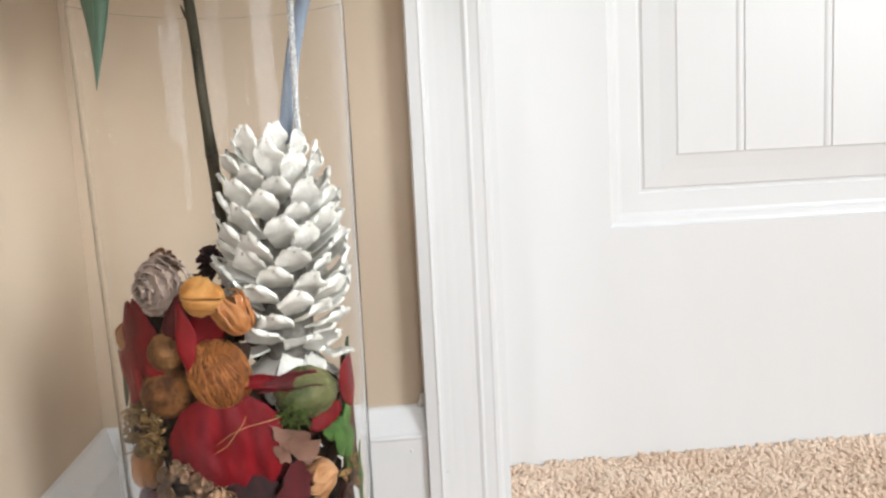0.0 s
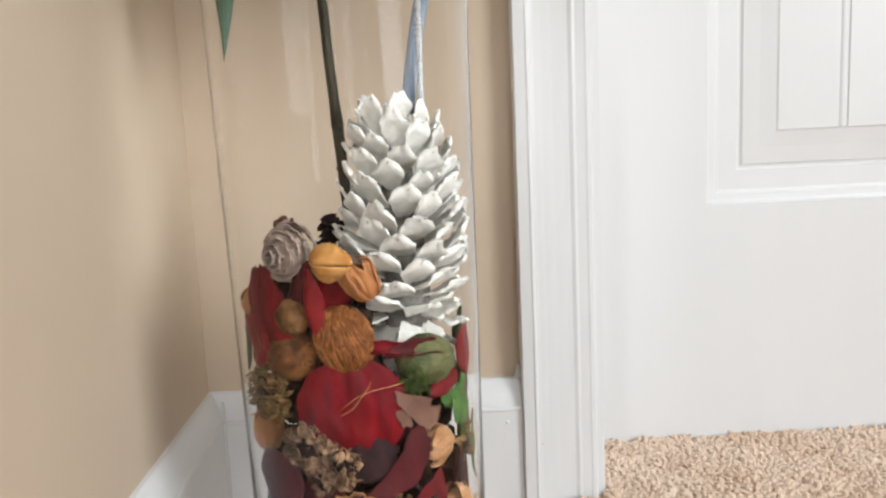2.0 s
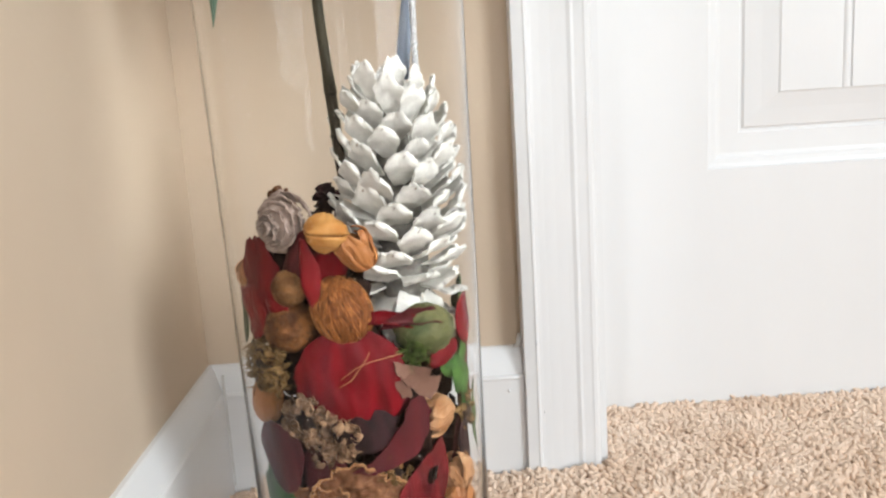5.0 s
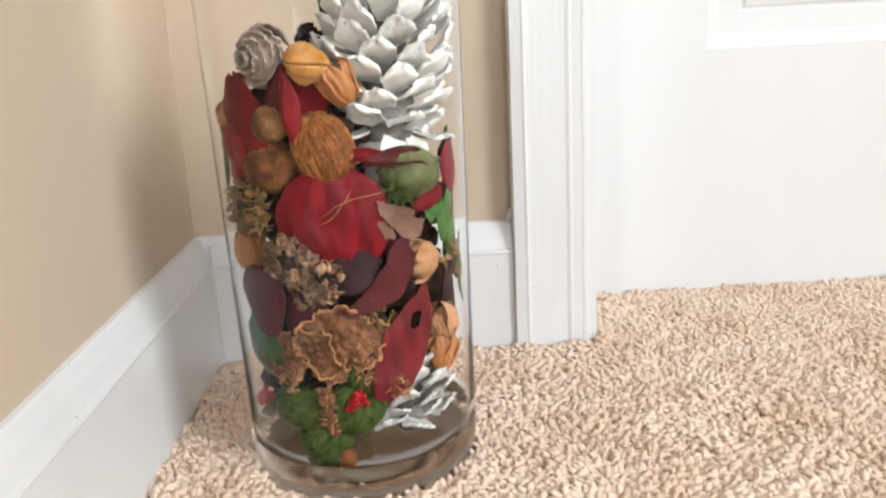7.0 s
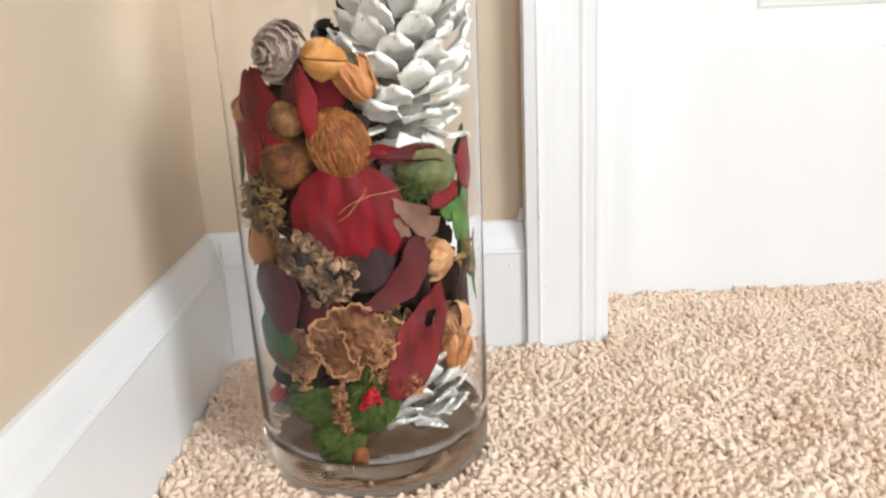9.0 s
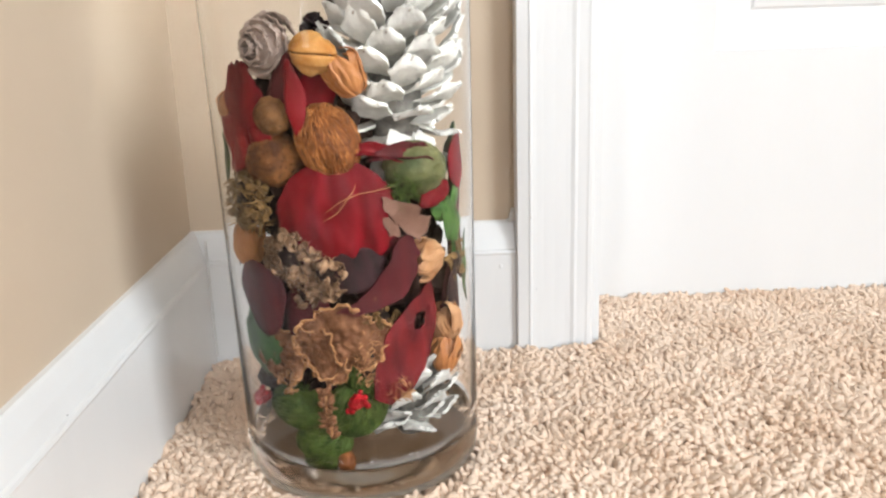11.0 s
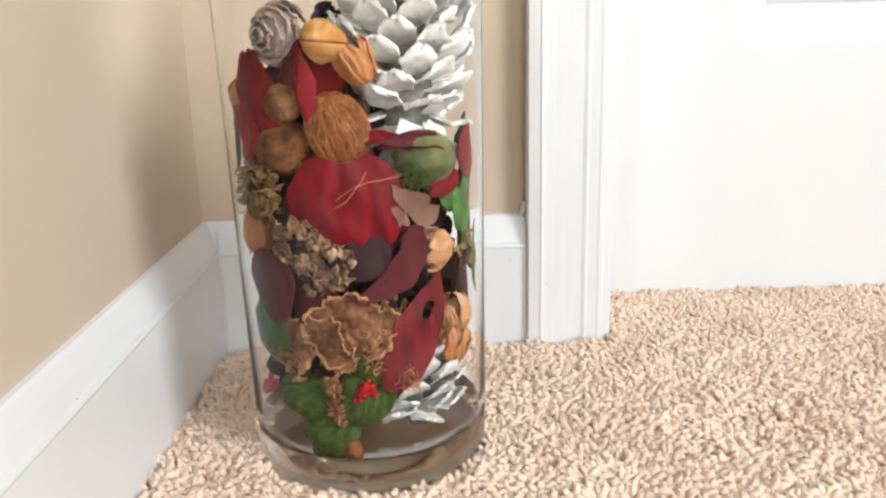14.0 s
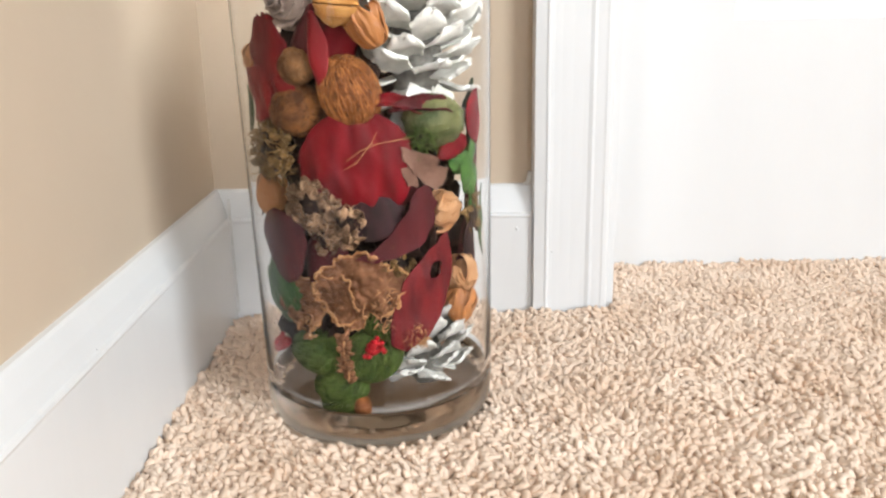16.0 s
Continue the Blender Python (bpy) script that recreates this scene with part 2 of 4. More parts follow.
def sheet_data(fn, nu, nv, thick):
    """A thin closed sheet from fn(u, v), u in -1..1 and v in 0..1."""
    grid = [[Vector(fn(-1 + 2 * i / nu, j / nv)) for i in range(nu + 1)] for j in range(nv + 1)]
    front, back = [], []
    for j in range(nv + 1):
        for i in range(nu + 1):
            du = grid[j][min(i + 1, nu)] - grid[j][max(i - 1, 0)]
            dv = grid[min(j + 1, nv)][i] - grid[max(j - 1, 0)][i]
            nrm = du.cross(dv)
            nrm = nrm.normalized() if nrm.length > 1e-12 else Vector((0, 0, 1))
            front.append(grid[j][i] + nrm * thick / 2)
            back.append(grid[j][i] - nrm * thick / 2)
    c, n, faces = nu + 1, len(front), []
    for j in range(nv):
        for i in range(nu):
            a = j * c + i
            faces.append((a, a + 1, a + 1 + c, a + c))
            faces.append((n + a, n + a + c, n + a + 1 + c, n + a + 1))
    rim = [i for i in range(c)] + [j * c + nu for j in range(1, nv + 1)] + [nv * c + i for i in range(nu - 1, -1, -1)] + [j * c for j in range(nv - 1, 0, -1)]
    for a, b in zip(rim, rim[1:] + rim[:1]):
        faces.append((a, n + a, n + b, b))
    return front + back, faces


def merge(pieces):
    verts, faces = [], []
    for v, f in pieces:
        k = len(verts)
        verts += list(v)
        faces += [tuple(i + k for i in g) for g in f]
    return verts, faces


def moved(data, m):
    return [m @ Vector(v) for v in data[0]], data[1]


def petal_data(w, h, cup=0.0, curl=0.0, ragged=0.05, wrinkle=0.0006, seed=0, blunt=0.6, thick=0.0005, bend=0.0, nu=10, nv=12):
    """A petal or leaf: w wide, h long, cupped across, curled along, with an uneven rim. bend: radius of a wall it lies against."""
    def fn(u, v):
        wide = math.sin(math.pi * min(max(0.03 + 0.94 * v, 0), 1)) ** blunt
        edge = 1 + ragged * noise.noise(Vector((seed * 3.1 + (u > 0) * 9, v * 7, 1))) + ragged * 0.6 * noise.noise(Vector((seed + (u > 0) * 4, v * 23, 5)))
        x = u * w / 2 * wide * (1 + (edge - 1) * abs(u))
        y = (v - 0.5) * h * (1 + ragged * 0.5 * noise.noise(Vector((u * 4, seed, 2))) * abs(v - 0.5) * 2)
        z = -cup * (u * wide) ** 2 - curl * (2 * v - 1) ** 2
        z += wrinkle * (noise.noise(Vector((x * 110, y * 70, seed * 1.7))) * 2.2 + 0.6 * noise.noise(Vector((x * 220, y * 110, seed * 2.3))) + 0.22 * noise.noise(Vector((x * 210 + 2 * math.sin(y * 60), y * 35, seed))) * min(1, w / 0.02))
        if bend:
            z -= x * x / (2 * bend)
        return x, y, z
    return sheet_data(fn, nu, nv, thick)


def ball_data(rx, ry, rz, rough=0.0, freq=120.0, seed=0, nu=24, nv=16, ribs=0, rib=0.0, point=0.0):
    """A lumpy ball, with ribs down its sides and a drawn-out tip where asked."""
    verts, faces = [], []
    for j in range(nv + 1):
        f = math.pi * j / nv
        for i in range(nu):
            a = 2 * math.pi * i / nu
            d = Vector((math.sin(f) * math.cos(a), math.cos(f), math.sin(f) * math.sin(a)))
            k = 1 + rough * noise.noise(d * freq * 0.02 + Vector((seed, seed * 2, 0))) + rough * 0.5 * noise.noise(d * freq * 0.06 + Vector((seed, 0, 3)))
            k *= 1 + rib * math.sin(f) * math.cos(ribs * a)
            verts.append(Vector((d.x * rx * k, d.y * ry * (k + point * max(d.y, 0) ** 6), d.z * rz * k)))
    for j in range(nv):
        for i in range(nu):
            a, b = j * nu + i, j * nu + (i + 1) % nu
            faces.append((a, b, b + nu, a + nu))
    return verts, faces


def strands_data(rx, ry, rz, count, width, seed, lean=0.5):
    """Fibres laid over a ball."""
    rnd, out = random.Random(seed), []
    for _ in range(count):
        f0, a0 = math.acos(rnd.uniform(-0.95, 0.95)), rnd.uniform(0, 2 * math.pi)
        d = Vector((math.sin(f0) * math.cos(a0), math.cos(f0), math.sin(f0) * math.sin(a0)))
        t = Vector((rnd.gauss(lean, 0.26), rnd.gauss(1, 0.2), rnd.gauss(0, 0.3)))
        t = (t - d * t.dot(d)).normalized()
        span, lift, pts = rnd.uniform(0.35, 1.0), rnd.uniform(0.984, 1.003), []
        for s in range(6):
            q = (s / 5 - 0.5) * span
            p = d * math.cos(q) + t * math.sin(q) + d.cross(t) * 0.08 * math.sin(q * 4 + a0)
            pts.append(Vector((p.x * rx, p.y * ry, p.z * rz)) * lift)
        wd = width * rnd.uniform(0.5, 1.3)
        out.append(tube_data(pts, [wd * k for k in (0.4, 0.9, 1, 1, 0.9, 0.4)], 4, False))
    return merge(out)


def flakes_data(w, h, d, count, size, seed, crumple=0.5):
    """A bunch of small crumpled bracts, gathered about a middle."""
    rnd, out = random.Random(seed), []
    for i in range(count):
        r = rnd.random() ** 0.5
        a = rnd.uniform(0, 2 * math.pi)
        p = Vector((r * math.cos(a) * w / 2, r * math.sin(a) * h / 2, rnd.uniform(-0.5, 0.5) * d * (1.1 - r * 0.6)))
        s = size * rnd.uniform(0.55, 1.25)
        data = petal_data(s, s * rnd.uniform(0.8, 1.5), s * rnd.uniform(-0.4, 0.5), s * rnd.uniform(-0.4, 0.4), 0.35, s * 0.10 * crumple, rnd.randint(0, 999), 0.5, 0.0004, 0, 4, 5)
        m = Matrix.Translation(p) @ Euler((rnd.uniform(-1.2, 1.2), rnd.uniform(-1.2, 1.2), rnd.uniform(0, 6.28))).to_matrix().to_4x4()
        out.append(moved(data, m))
    return merge(out)


def tangle_data(w, h, d, count, width, seed, reach=0.006):
    """A loose tuft of thin curling fibres."""
    rnd, out = random.Random(seed), []
    for _ in range(count):
        r, a = rnd.random() ** 0.5, rnd.uniform(0, 2 * math.pi)
        p = Vector((r * math.cos(a) * w / 2, r * math.sin(a) * h / 2, rnd.uniform(-0.5, 0.5) * d * (1.15 - 0.6 * r)))
        q = Vector((rnd.gauss(0, 1), rnd.gauss(0, 1), rnd.gauss(0, 0.6))).normalized()
        turn = Vector((rnd.gauss(0, 1), rnd.gauss(0, 1), rnd.gauss(0, 1))).normalized()
        pts = [p.copy()]
        for i in range(5):
            q = (q + turn * 0.45).normalized()
            p = p + q * reach * rnd.uniform(0.15, 0.32)
            pts.append(p.copy())
        wd = width * rnd.uniform(0.6, 1.4)
        out.append(tube_data(pts, [wd * k for k in (0.7, 1, 1.1, 1, 0.8, 0.3)], 4, False))
    return merge(out)


# ---- the setting ----
block("floor", (-1.9, -3.3, -0.12), (2.35, 0.30, -0.004), BACKING)
block("ceiling", (-1.9, -3.3, 2.44), (2.35, 0.12, 2.54), CEIL)
block("wall_north", (-1.9, 0.0, -0.12), (0.2868, 0.12, 2.44), WALL)
block("wall_north_east", (1.062, 0.0, -0.12), (2.35, 0.12, 2.44), WALL)
block("wall_north_header", (0.2868, 0.0, 2.055), (1.062, 0.12, 2.44), WALL)
block("wall_stub", (-0.115, -0.470, -0.12), (0.0, 0.0, 2.44), WALL, bevel=0.0015)
# Unseen walls added to close the room, dark to hold back bounced light.
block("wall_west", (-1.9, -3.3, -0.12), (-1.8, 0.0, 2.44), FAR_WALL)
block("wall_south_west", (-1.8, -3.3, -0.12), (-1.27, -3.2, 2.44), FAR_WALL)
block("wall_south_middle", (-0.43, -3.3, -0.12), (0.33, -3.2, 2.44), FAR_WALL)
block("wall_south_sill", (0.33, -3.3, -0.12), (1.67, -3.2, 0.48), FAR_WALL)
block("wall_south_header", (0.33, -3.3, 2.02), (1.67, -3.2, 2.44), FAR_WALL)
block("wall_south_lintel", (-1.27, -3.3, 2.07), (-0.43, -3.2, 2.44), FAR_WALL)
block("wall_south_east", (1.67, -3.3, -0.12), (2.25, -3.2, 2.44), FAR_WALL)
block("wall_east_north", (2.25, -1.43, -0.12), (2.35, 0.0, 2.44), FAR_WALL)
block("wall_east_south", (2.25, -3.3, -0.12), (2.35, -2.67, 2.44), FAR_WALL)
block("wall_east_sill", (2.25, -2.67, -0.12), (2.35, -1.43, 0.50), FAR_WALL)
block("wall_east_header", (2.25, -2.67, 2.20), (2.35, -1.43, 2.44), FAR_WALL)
block("wall_behind_door", (0.20, 0.29, -0.12), (1.16, 0.30, 2.44), WALL)

# Baseboards: lip at 73 mm, sloped cap to 94 mm.
BASE = [(0, -0.004), (0.0120, -0.004), (0.0120, 0.0705), (0.0127, 0.0722), (0.0122, 0.0738), (0.0105, 0.0746), (0.0098, 0.0775), (0.0078, 0.084), (0.0055, 0.0895), (0.0042, 0.0925), (0.0028, 0.0940), (0, 0.0943)]
extrude_profile("baseboard_west", BASE, (0, -0.470, 0), (0, 0, 0), (1, 0, 0), PAINT, mitre=(0, -1), ripple=0.00022)
extrude_profile("baseboard_north", BASE, (0, 0, 0), (0.2348, 0, 0), (0, -1, 0), PAINT, mitre=(-1, 0), ripple=0.00022)
extrude_profile("baseboard_east", BASE, (1.13, 0, 0), (2.25, 0, 0), (0, -1, 0), PAINT)
# Caulk over the joints.
v, f = tube_data([(0.004, -0.0040 + 0.0002 * math.sin(i), 0.002 + 0.0046 * i) for i in range(20)], [0.0011] * 20, 6)
c = solid("caulk_corner", [(a + 0.0085 * (1 - 0), b - 0.0085, z) for a, b, z in v], f, CAULK)
tagged(c, kind="structure")
v, f = tube_data([(0.2290 + 0.0009 * i, -0.0030, 0.0945 + 0.0000035 * i ** 4) for i in range(8)], [0.0006, 0.0012, 0.0016, 0.002, 0.0024, 0.0028, 0.003, 0.003], 6)
tagged(solid("caulk_casing", v, f, CAULK), kind="structure")

# Door casing: flat outer band, bead, cove, bead, rounded inner edge.
CASING = [(0, 0), (0.0155, 0), (0.0165, 0.0008), (0.0166, 0.0085), (0.0172, 0.0095), (0.0168, 0.0106), (0.0152, 0.0118), (0.0144, 0.0145), (0.0134, 0.020), (0.0124, 0.028), (0.0117, 0.036),
          (0.0115, 0.0395), (0.0120, 0.0410), (0.0124, 0.0422), (0.0121, 0.0434), (0.0117, 0.0445), (0.0114, 0.0510), (0.0118, 0.0525), (0.0112, 0.0550), (0.0095, 0.0570), (0.0070, 0.0576), (0, 0.0576)]


def casing(name, x, sign, top):
    prof = [(o, h) for o, h in CASING]
    verts, faces, n, c = [], [], 60, len(prof)
    for i in range(n):
        z = -0.004 + (top + 0.004) * (i / (n - 1)) ** 2
        for o, h in prof:
            wob = 0.00022 * noise.noise(Vector((h * 120, z * 25, x))) + 0.00012 * noise.noise(Vector((h * 300, z * 90, 2)))
            verts.append((x + sign * h + wob, -o - wob * (o > 0.001), z + h * (z > 2)))
    for i in range(n - 1):
        for j in range(c):
            a, b = i * c + j, i * c + (j + 1) % c
            faces.append((a, b, b + c, a + c) if sign > 0 else (a, a + c, b + c, b))
    return tagged(solid(name, verts, faces, PAINT, smooth=False), kind="structure")


trim_west = casing("door_trim_west", 0.2351, 1, 2.05)
casing("door_trim_east", 1.1230, -1, 2.05)
block("door_trim_head", (0.236, -0.0145, 2.055), (1.122, 0.0, 2.11), PAINT, bevel=0.002)
block("door_jamb_west", (0.2870, -0.0025, -0.004), (0.2985, 0.12, 2.052), PAINT)
block("door_jamb_east", (1.0595, -0.004, -0.004), (1.0618, 0.12, 2.052), PAINT)
block("door_jamb_head", (0.2985, -0.004, 2.05), (1.0595, 0.12, 2.0545), PAINT)

# Door: stiles, rails and two planked panels with moulded edges.
door = holder("door_1", Matrix.Translation((0.679, 0.098, 0.0)), "closed white painted panel door with planked panels", "door")
tagged(door, kind="structure")


def leaf_piece(name, a, b):
    off = Vector((0.679, 0.098, 0))
    return block(name, Vector(a) - off, Vector(b) - off, DOOR_PAINT, door)


leaf_piece("stile", (0.2990, 0.098, -0.0035), (0.4114, 0.133, 2.047))
leaf_piece("stile", (0.9466, 0.098, -0.0035), (1.0570, 0.133, 2.047))
leaf_piece("rail", (0.4114, 0.098, -0.0035), (0.9466, 0.133, 0.2055))
leaf_piece("rail", (0.4114, 0.098, 0.905), (0.9466, 0.133, 1.045))
leaf_piece("rail", (0.4114, 0.098, 1.925), (0.9466, 0.133, 2.047))
PANEL = [(0.0, 0.0002), (0.0012, 0.0034), (0.0040, 0.0046), (0.0080, 0.0050), (0.0100, 0.0072), (0.0125, 0.0080), (0.0290, 0.0084),
         (0.0303, 0.0102), (0.0322, 0.0102), (0.0340, 0.0082), (0.0480, 0.0062), (0.0610, 0.0034), (0.0625, 0.0022)]


def door_panel(x0, x1, z0, z1):
    """Moulded rings step in to a raised field with beaded planks."""
    verts, faces = [], []
    for d, y in PANEL:
        verts += [(x0 + d, y, z0 + d), (x1 - d, y, z0 + d), (x1 - d, y, z1 - d), (x0 + d, y, z1 - d)]
    for i in range(len(PANEL) - 1):
        for j in range(4):
            a, b = 4 * i + j, 4 * i + (j + 1) % 4
            faces.append((a, b, b + 4, a + 4))
    panel = solid("panel", [(x - 0.679, y, z) for x, y, z in verts], faces, DOOR_PAINT, door, "moulded panel with beaded planks", False)
    d = PANEL[-1][0]
    fx0, fx1, fz0, fz1 = x0 + d, x1 - d, z0 + d, z1 - d
    back = [(fx0 - 0.679, 0.0036, fz0), (fx1 - 0.679, 0.0036, fz0), (fx1 - 0.679, 0.0036, fz1), (fx0 - 0.679, 0.0036, fz1)]
    solid("backing", back + [(x, y + 0.004, z) for x, y, z in back], [(0, 1, 2, 3), (7, 6, 5, 4), (0, 4, 5, 1), (1, 5, 6, 2), (2, 6, 7, 3), (3, 7, 4, 0)], DOOR_PAINT, panel, "", False)
    edges = [fx0] + [fx0 + 0.0560 + 0.0800 * i for i in range(5)] + [fx1]
    for a, b in zip(edges, edges[1:]):
        if b - a < 0.01:
            continue
        lo = a + (0.0048 if a > fx0 else 0)
        hi = b - (0.0048 if b < fx1 else 0)
        bm = bmesh.new()
        bmesh.ops.create_cube(bm, size=1)
        for w in bm.verts:
            w.co = ((lo + hi) / 2 - 0.679 + (hi - lo) * w.co.x, 0.0046 + 0.0044 * w.co.y, (fz0 + fz1) / 2 + (fz1 - fz0) * w.co.z)
        part("plank", bm, DOOR_PAINT, panel)
        if b < fx1:
            bead = [(b - 0.679, 0.0064, fz0), (b - 0.679, 0.0064, fz1)]
            bv, bf = tube_data(bead, [0.0042, 0.0042], 18, False)
            solid("bead", bv, bf, DOOR_PAINT, panel)
    return panel


door_panel(0.4115, 0.9465, 0.2055, 0.905)
door_panel(0.4115, 0.9465, 1.045, 1.925)

# Windows that light the room.
def window(name, x0, x1, y0, y1, z0, z1):
    w = holder(name, Matrix.Translation(((x0 + x1) / 2, (y0 + y1) / 2, z0)), "white framed window", "window")
    tagged(w, kind="structure")
    o = Vector(((x0 + x1) / 2, (y0 + y1) / 2, z0))
    t = 0.035
    wide_x = (x1 - x0) > (y1 - y0)
    for a, b in (((x0, y0, z0), (x1, y1, z0 + t)), ((x0, y0, z1 - t), (x1, y1, z1))):
        block("window_frame", Vector(a) - o, Vector(b) - o, PAINT, w, 0.003)
    for k in (0, 0.5, 1):
        if wide_x:
            c = x0 + (x1 - x0 - t) * k
            a, b = (c, y0, z0 + t), (c + t, y1, z1 - t)
        else:
            c = y0 + (y1 - y0 - t) * k
            a, b = (x0, c, z0 + t), (x1, c + t, z1 - t)
        block("window_frame", Vector(a) - o, Vector(b) - o, PAINT, w, 0.003)


window("window_1", 2.27, 2.31, -2.67, -1.43, 0.50, 2.20)
window("window_2", -1.27, -0.43, -3.26, -3.22, -0.004, 2.07)
window("window_3", 0.33, 1.67, -3.26, -3.22, 0.48, 2.02)

# ---- vase ----
AX, AY, RIN = 0.1297, -0.1513, 0.0632


def flare(z):
    """The vase widens upwards."""
    return 1 + 0.20 * max(z - 0.02, 0)


def axis(z):
    """x of the vase's middle: it stands a little out of plumb on the soft carpet."""
    return AX - 0.010 * max(z - 0.02, 0)


def spot(theta, z, inset=0.0, turn=0.0, tip=0.0, yaw=0.0):
    """A pose on the inside of the glass: x to the side, y up, z out through the glass. turn: in the plane of the glass."""
    t = radians(theta)
    out, side = Vector((math.sin(t), -math.cos(t), 0)), Vector((math.cos(t), math.sin(t), 0))
    p = Vector((axis(z / 1000), AY, z / 1000)) + out * (RIN * flare(z / 1000) - inset / 1000)
    m = Matrix(((side.x, 0, out.x, p.x), (side.y, 0, out.y, p.y), (0, 1, 0, p.z), (0, 0, 0, 1)))
    return m @ pose(0, 0, 0, tip, yaw, turn)


vase = holder("glass_vase", Matrix.Translation((AX, AY, -0.004)), "tall clear glass cylinder vase standing on beige carpet", "vase")
WALL_PROFILE = [(0.0652, 0.0224), (0.0653, 0.03), (0.0653, 0.20), (0.0652, 0.3690), (0.0651, 0.3697), (0.0648, 0.3700), (0.0646, 0.3697),
                (0.0645, 0.3690), (0.0645, 0.20), (0.0644, 0.036), (0.0634, 0.0285), (0.0632, 0.0224), (0.0652, 0.0224)]
BASE_PROFILE = [(0.0, 0.0004), (0.030, 0.0003), (0.0585, 0.0), (0.0622, 0.0012), (0.0644, 0.0042), (0.0652, 0.009), (0.0653, 0.0218), (0.0650, 0.0222), (0.0630, 0.0222), (0.0622, 0.0205), (0.0606, 0.0188), (0.056, 0.0178), (0.030, 0.0172), (0.0, 0.0170)]


def turned(name, prof, label, material=None):
    """A turned glass piece of the vase, slightly out of round."""
    verts, faces, seg = [], [], 128
    for r, z in prof:
        for i in range(seg):
            a = 2 * math.pi * i / seg
            k = (1 + 0.0016 * math.sin(2 * a + 1) * (r > 0.05)) * flare(z)
            # Faint upright waves, as in drawn glass; the thick foot is wavier.
            k *= 1 + 0.00075 * math.sin(13 * a + 2) + 0.00035 * math.sin(29 * a)
            if material:
                k *= 1 + 0.010 * noise.noise(Vector((4 * math.cos(a), 4 * math.sin(a), z * 260)))
            verts.append((axis(z) - AX + r * k * math.cos(a), r * k * math.sin(a), z))
    for j in range(len(prof) - 1):
        for i in range(seg):
            a, b = j * seg + i, j * seg + (i + 1) % seg
            faces.append((a, b, b + seg, a + seg))
    ob = solid(name, verts, faces, material or GLASS, vase, label)
    bm = bmesh.new()
    bm.from_mesh(ob.data)
    bmesh.ops.remove_doubles(bm, verts=bm.verts[:], dist=1e-6)
    bmesh.ops.recalc_face_normals(bm, faces=bm.faces[:])
    bm.to_mesh(ob.data)
    bm.free()
    return ob


turned("glass_wall", WALL_PROFILE, "").visible_shadow = False
# The foot casts no shadow; its tint carries the shade underneath instead.
turned("glass_base", BASE_PROFILE, "thick solid glass foot, tinted dark for the shade under the vase", FOOT).visible_shadow = False

POT = "dried potpourri pieces in the vase"


# ---- pine cones ----
def scale_data(length, width, thick, seed):
    """A woody scale: narrow root, then a broad blunt face that bends upwards, chipped at the lip."""
    def fn(u, v):
        wide = 0.32 + 0.68 * min(v / 0.70, 1) ** 0.8
        if v > 0.70:
            wide *= 1 - 0.45 * ((v - 0.70) / 0.30) ** 1.7
        x = u * width / 2 * wide * (1 + 0.16 * noise.noise(Vector((seed, v * 5, u * 0.7))))
        w = max(v - 0.58, 0) / 0.42
        chip = 1 + v * v * (0.20 * noise.noise(Vector((u * 1.8, seed * 2, 0))) + 0.08 * noise.noise(Vector((u * 6, seed * 3, 4))) - 0.16 * u * u)
        y = length * (min(v, 0.58) + 0.42 * w * math.cos(0.32 * w)) * chip
        z = length * 0.42 * w * math.sin(0.32 * w) - 0.06 * width * u * u * v
        z += 0.05 * math.sin(seed) * u * v + 0.04 * noise.noise(Vector((x * 3, y * 3, seed))) + 0.014 * noise.noise(Vector((x * 9, y * 8, seed)))
        return x, y, z
    # The lip is thicker than the root.
    verts, faces = sheet_data(fn, 10, 12, thick)
    half = len(verts) // 2
    for i in range(half):
        k = 0.35 + 0.65 * (i // 11) / 12
        mid = (verts[i] + verts[i + half]) / 2
        verts[i], verts[i + half] = mid.lerp(verts[i], k), mid.lerp(verts[i + half], k)
    return verts, faces


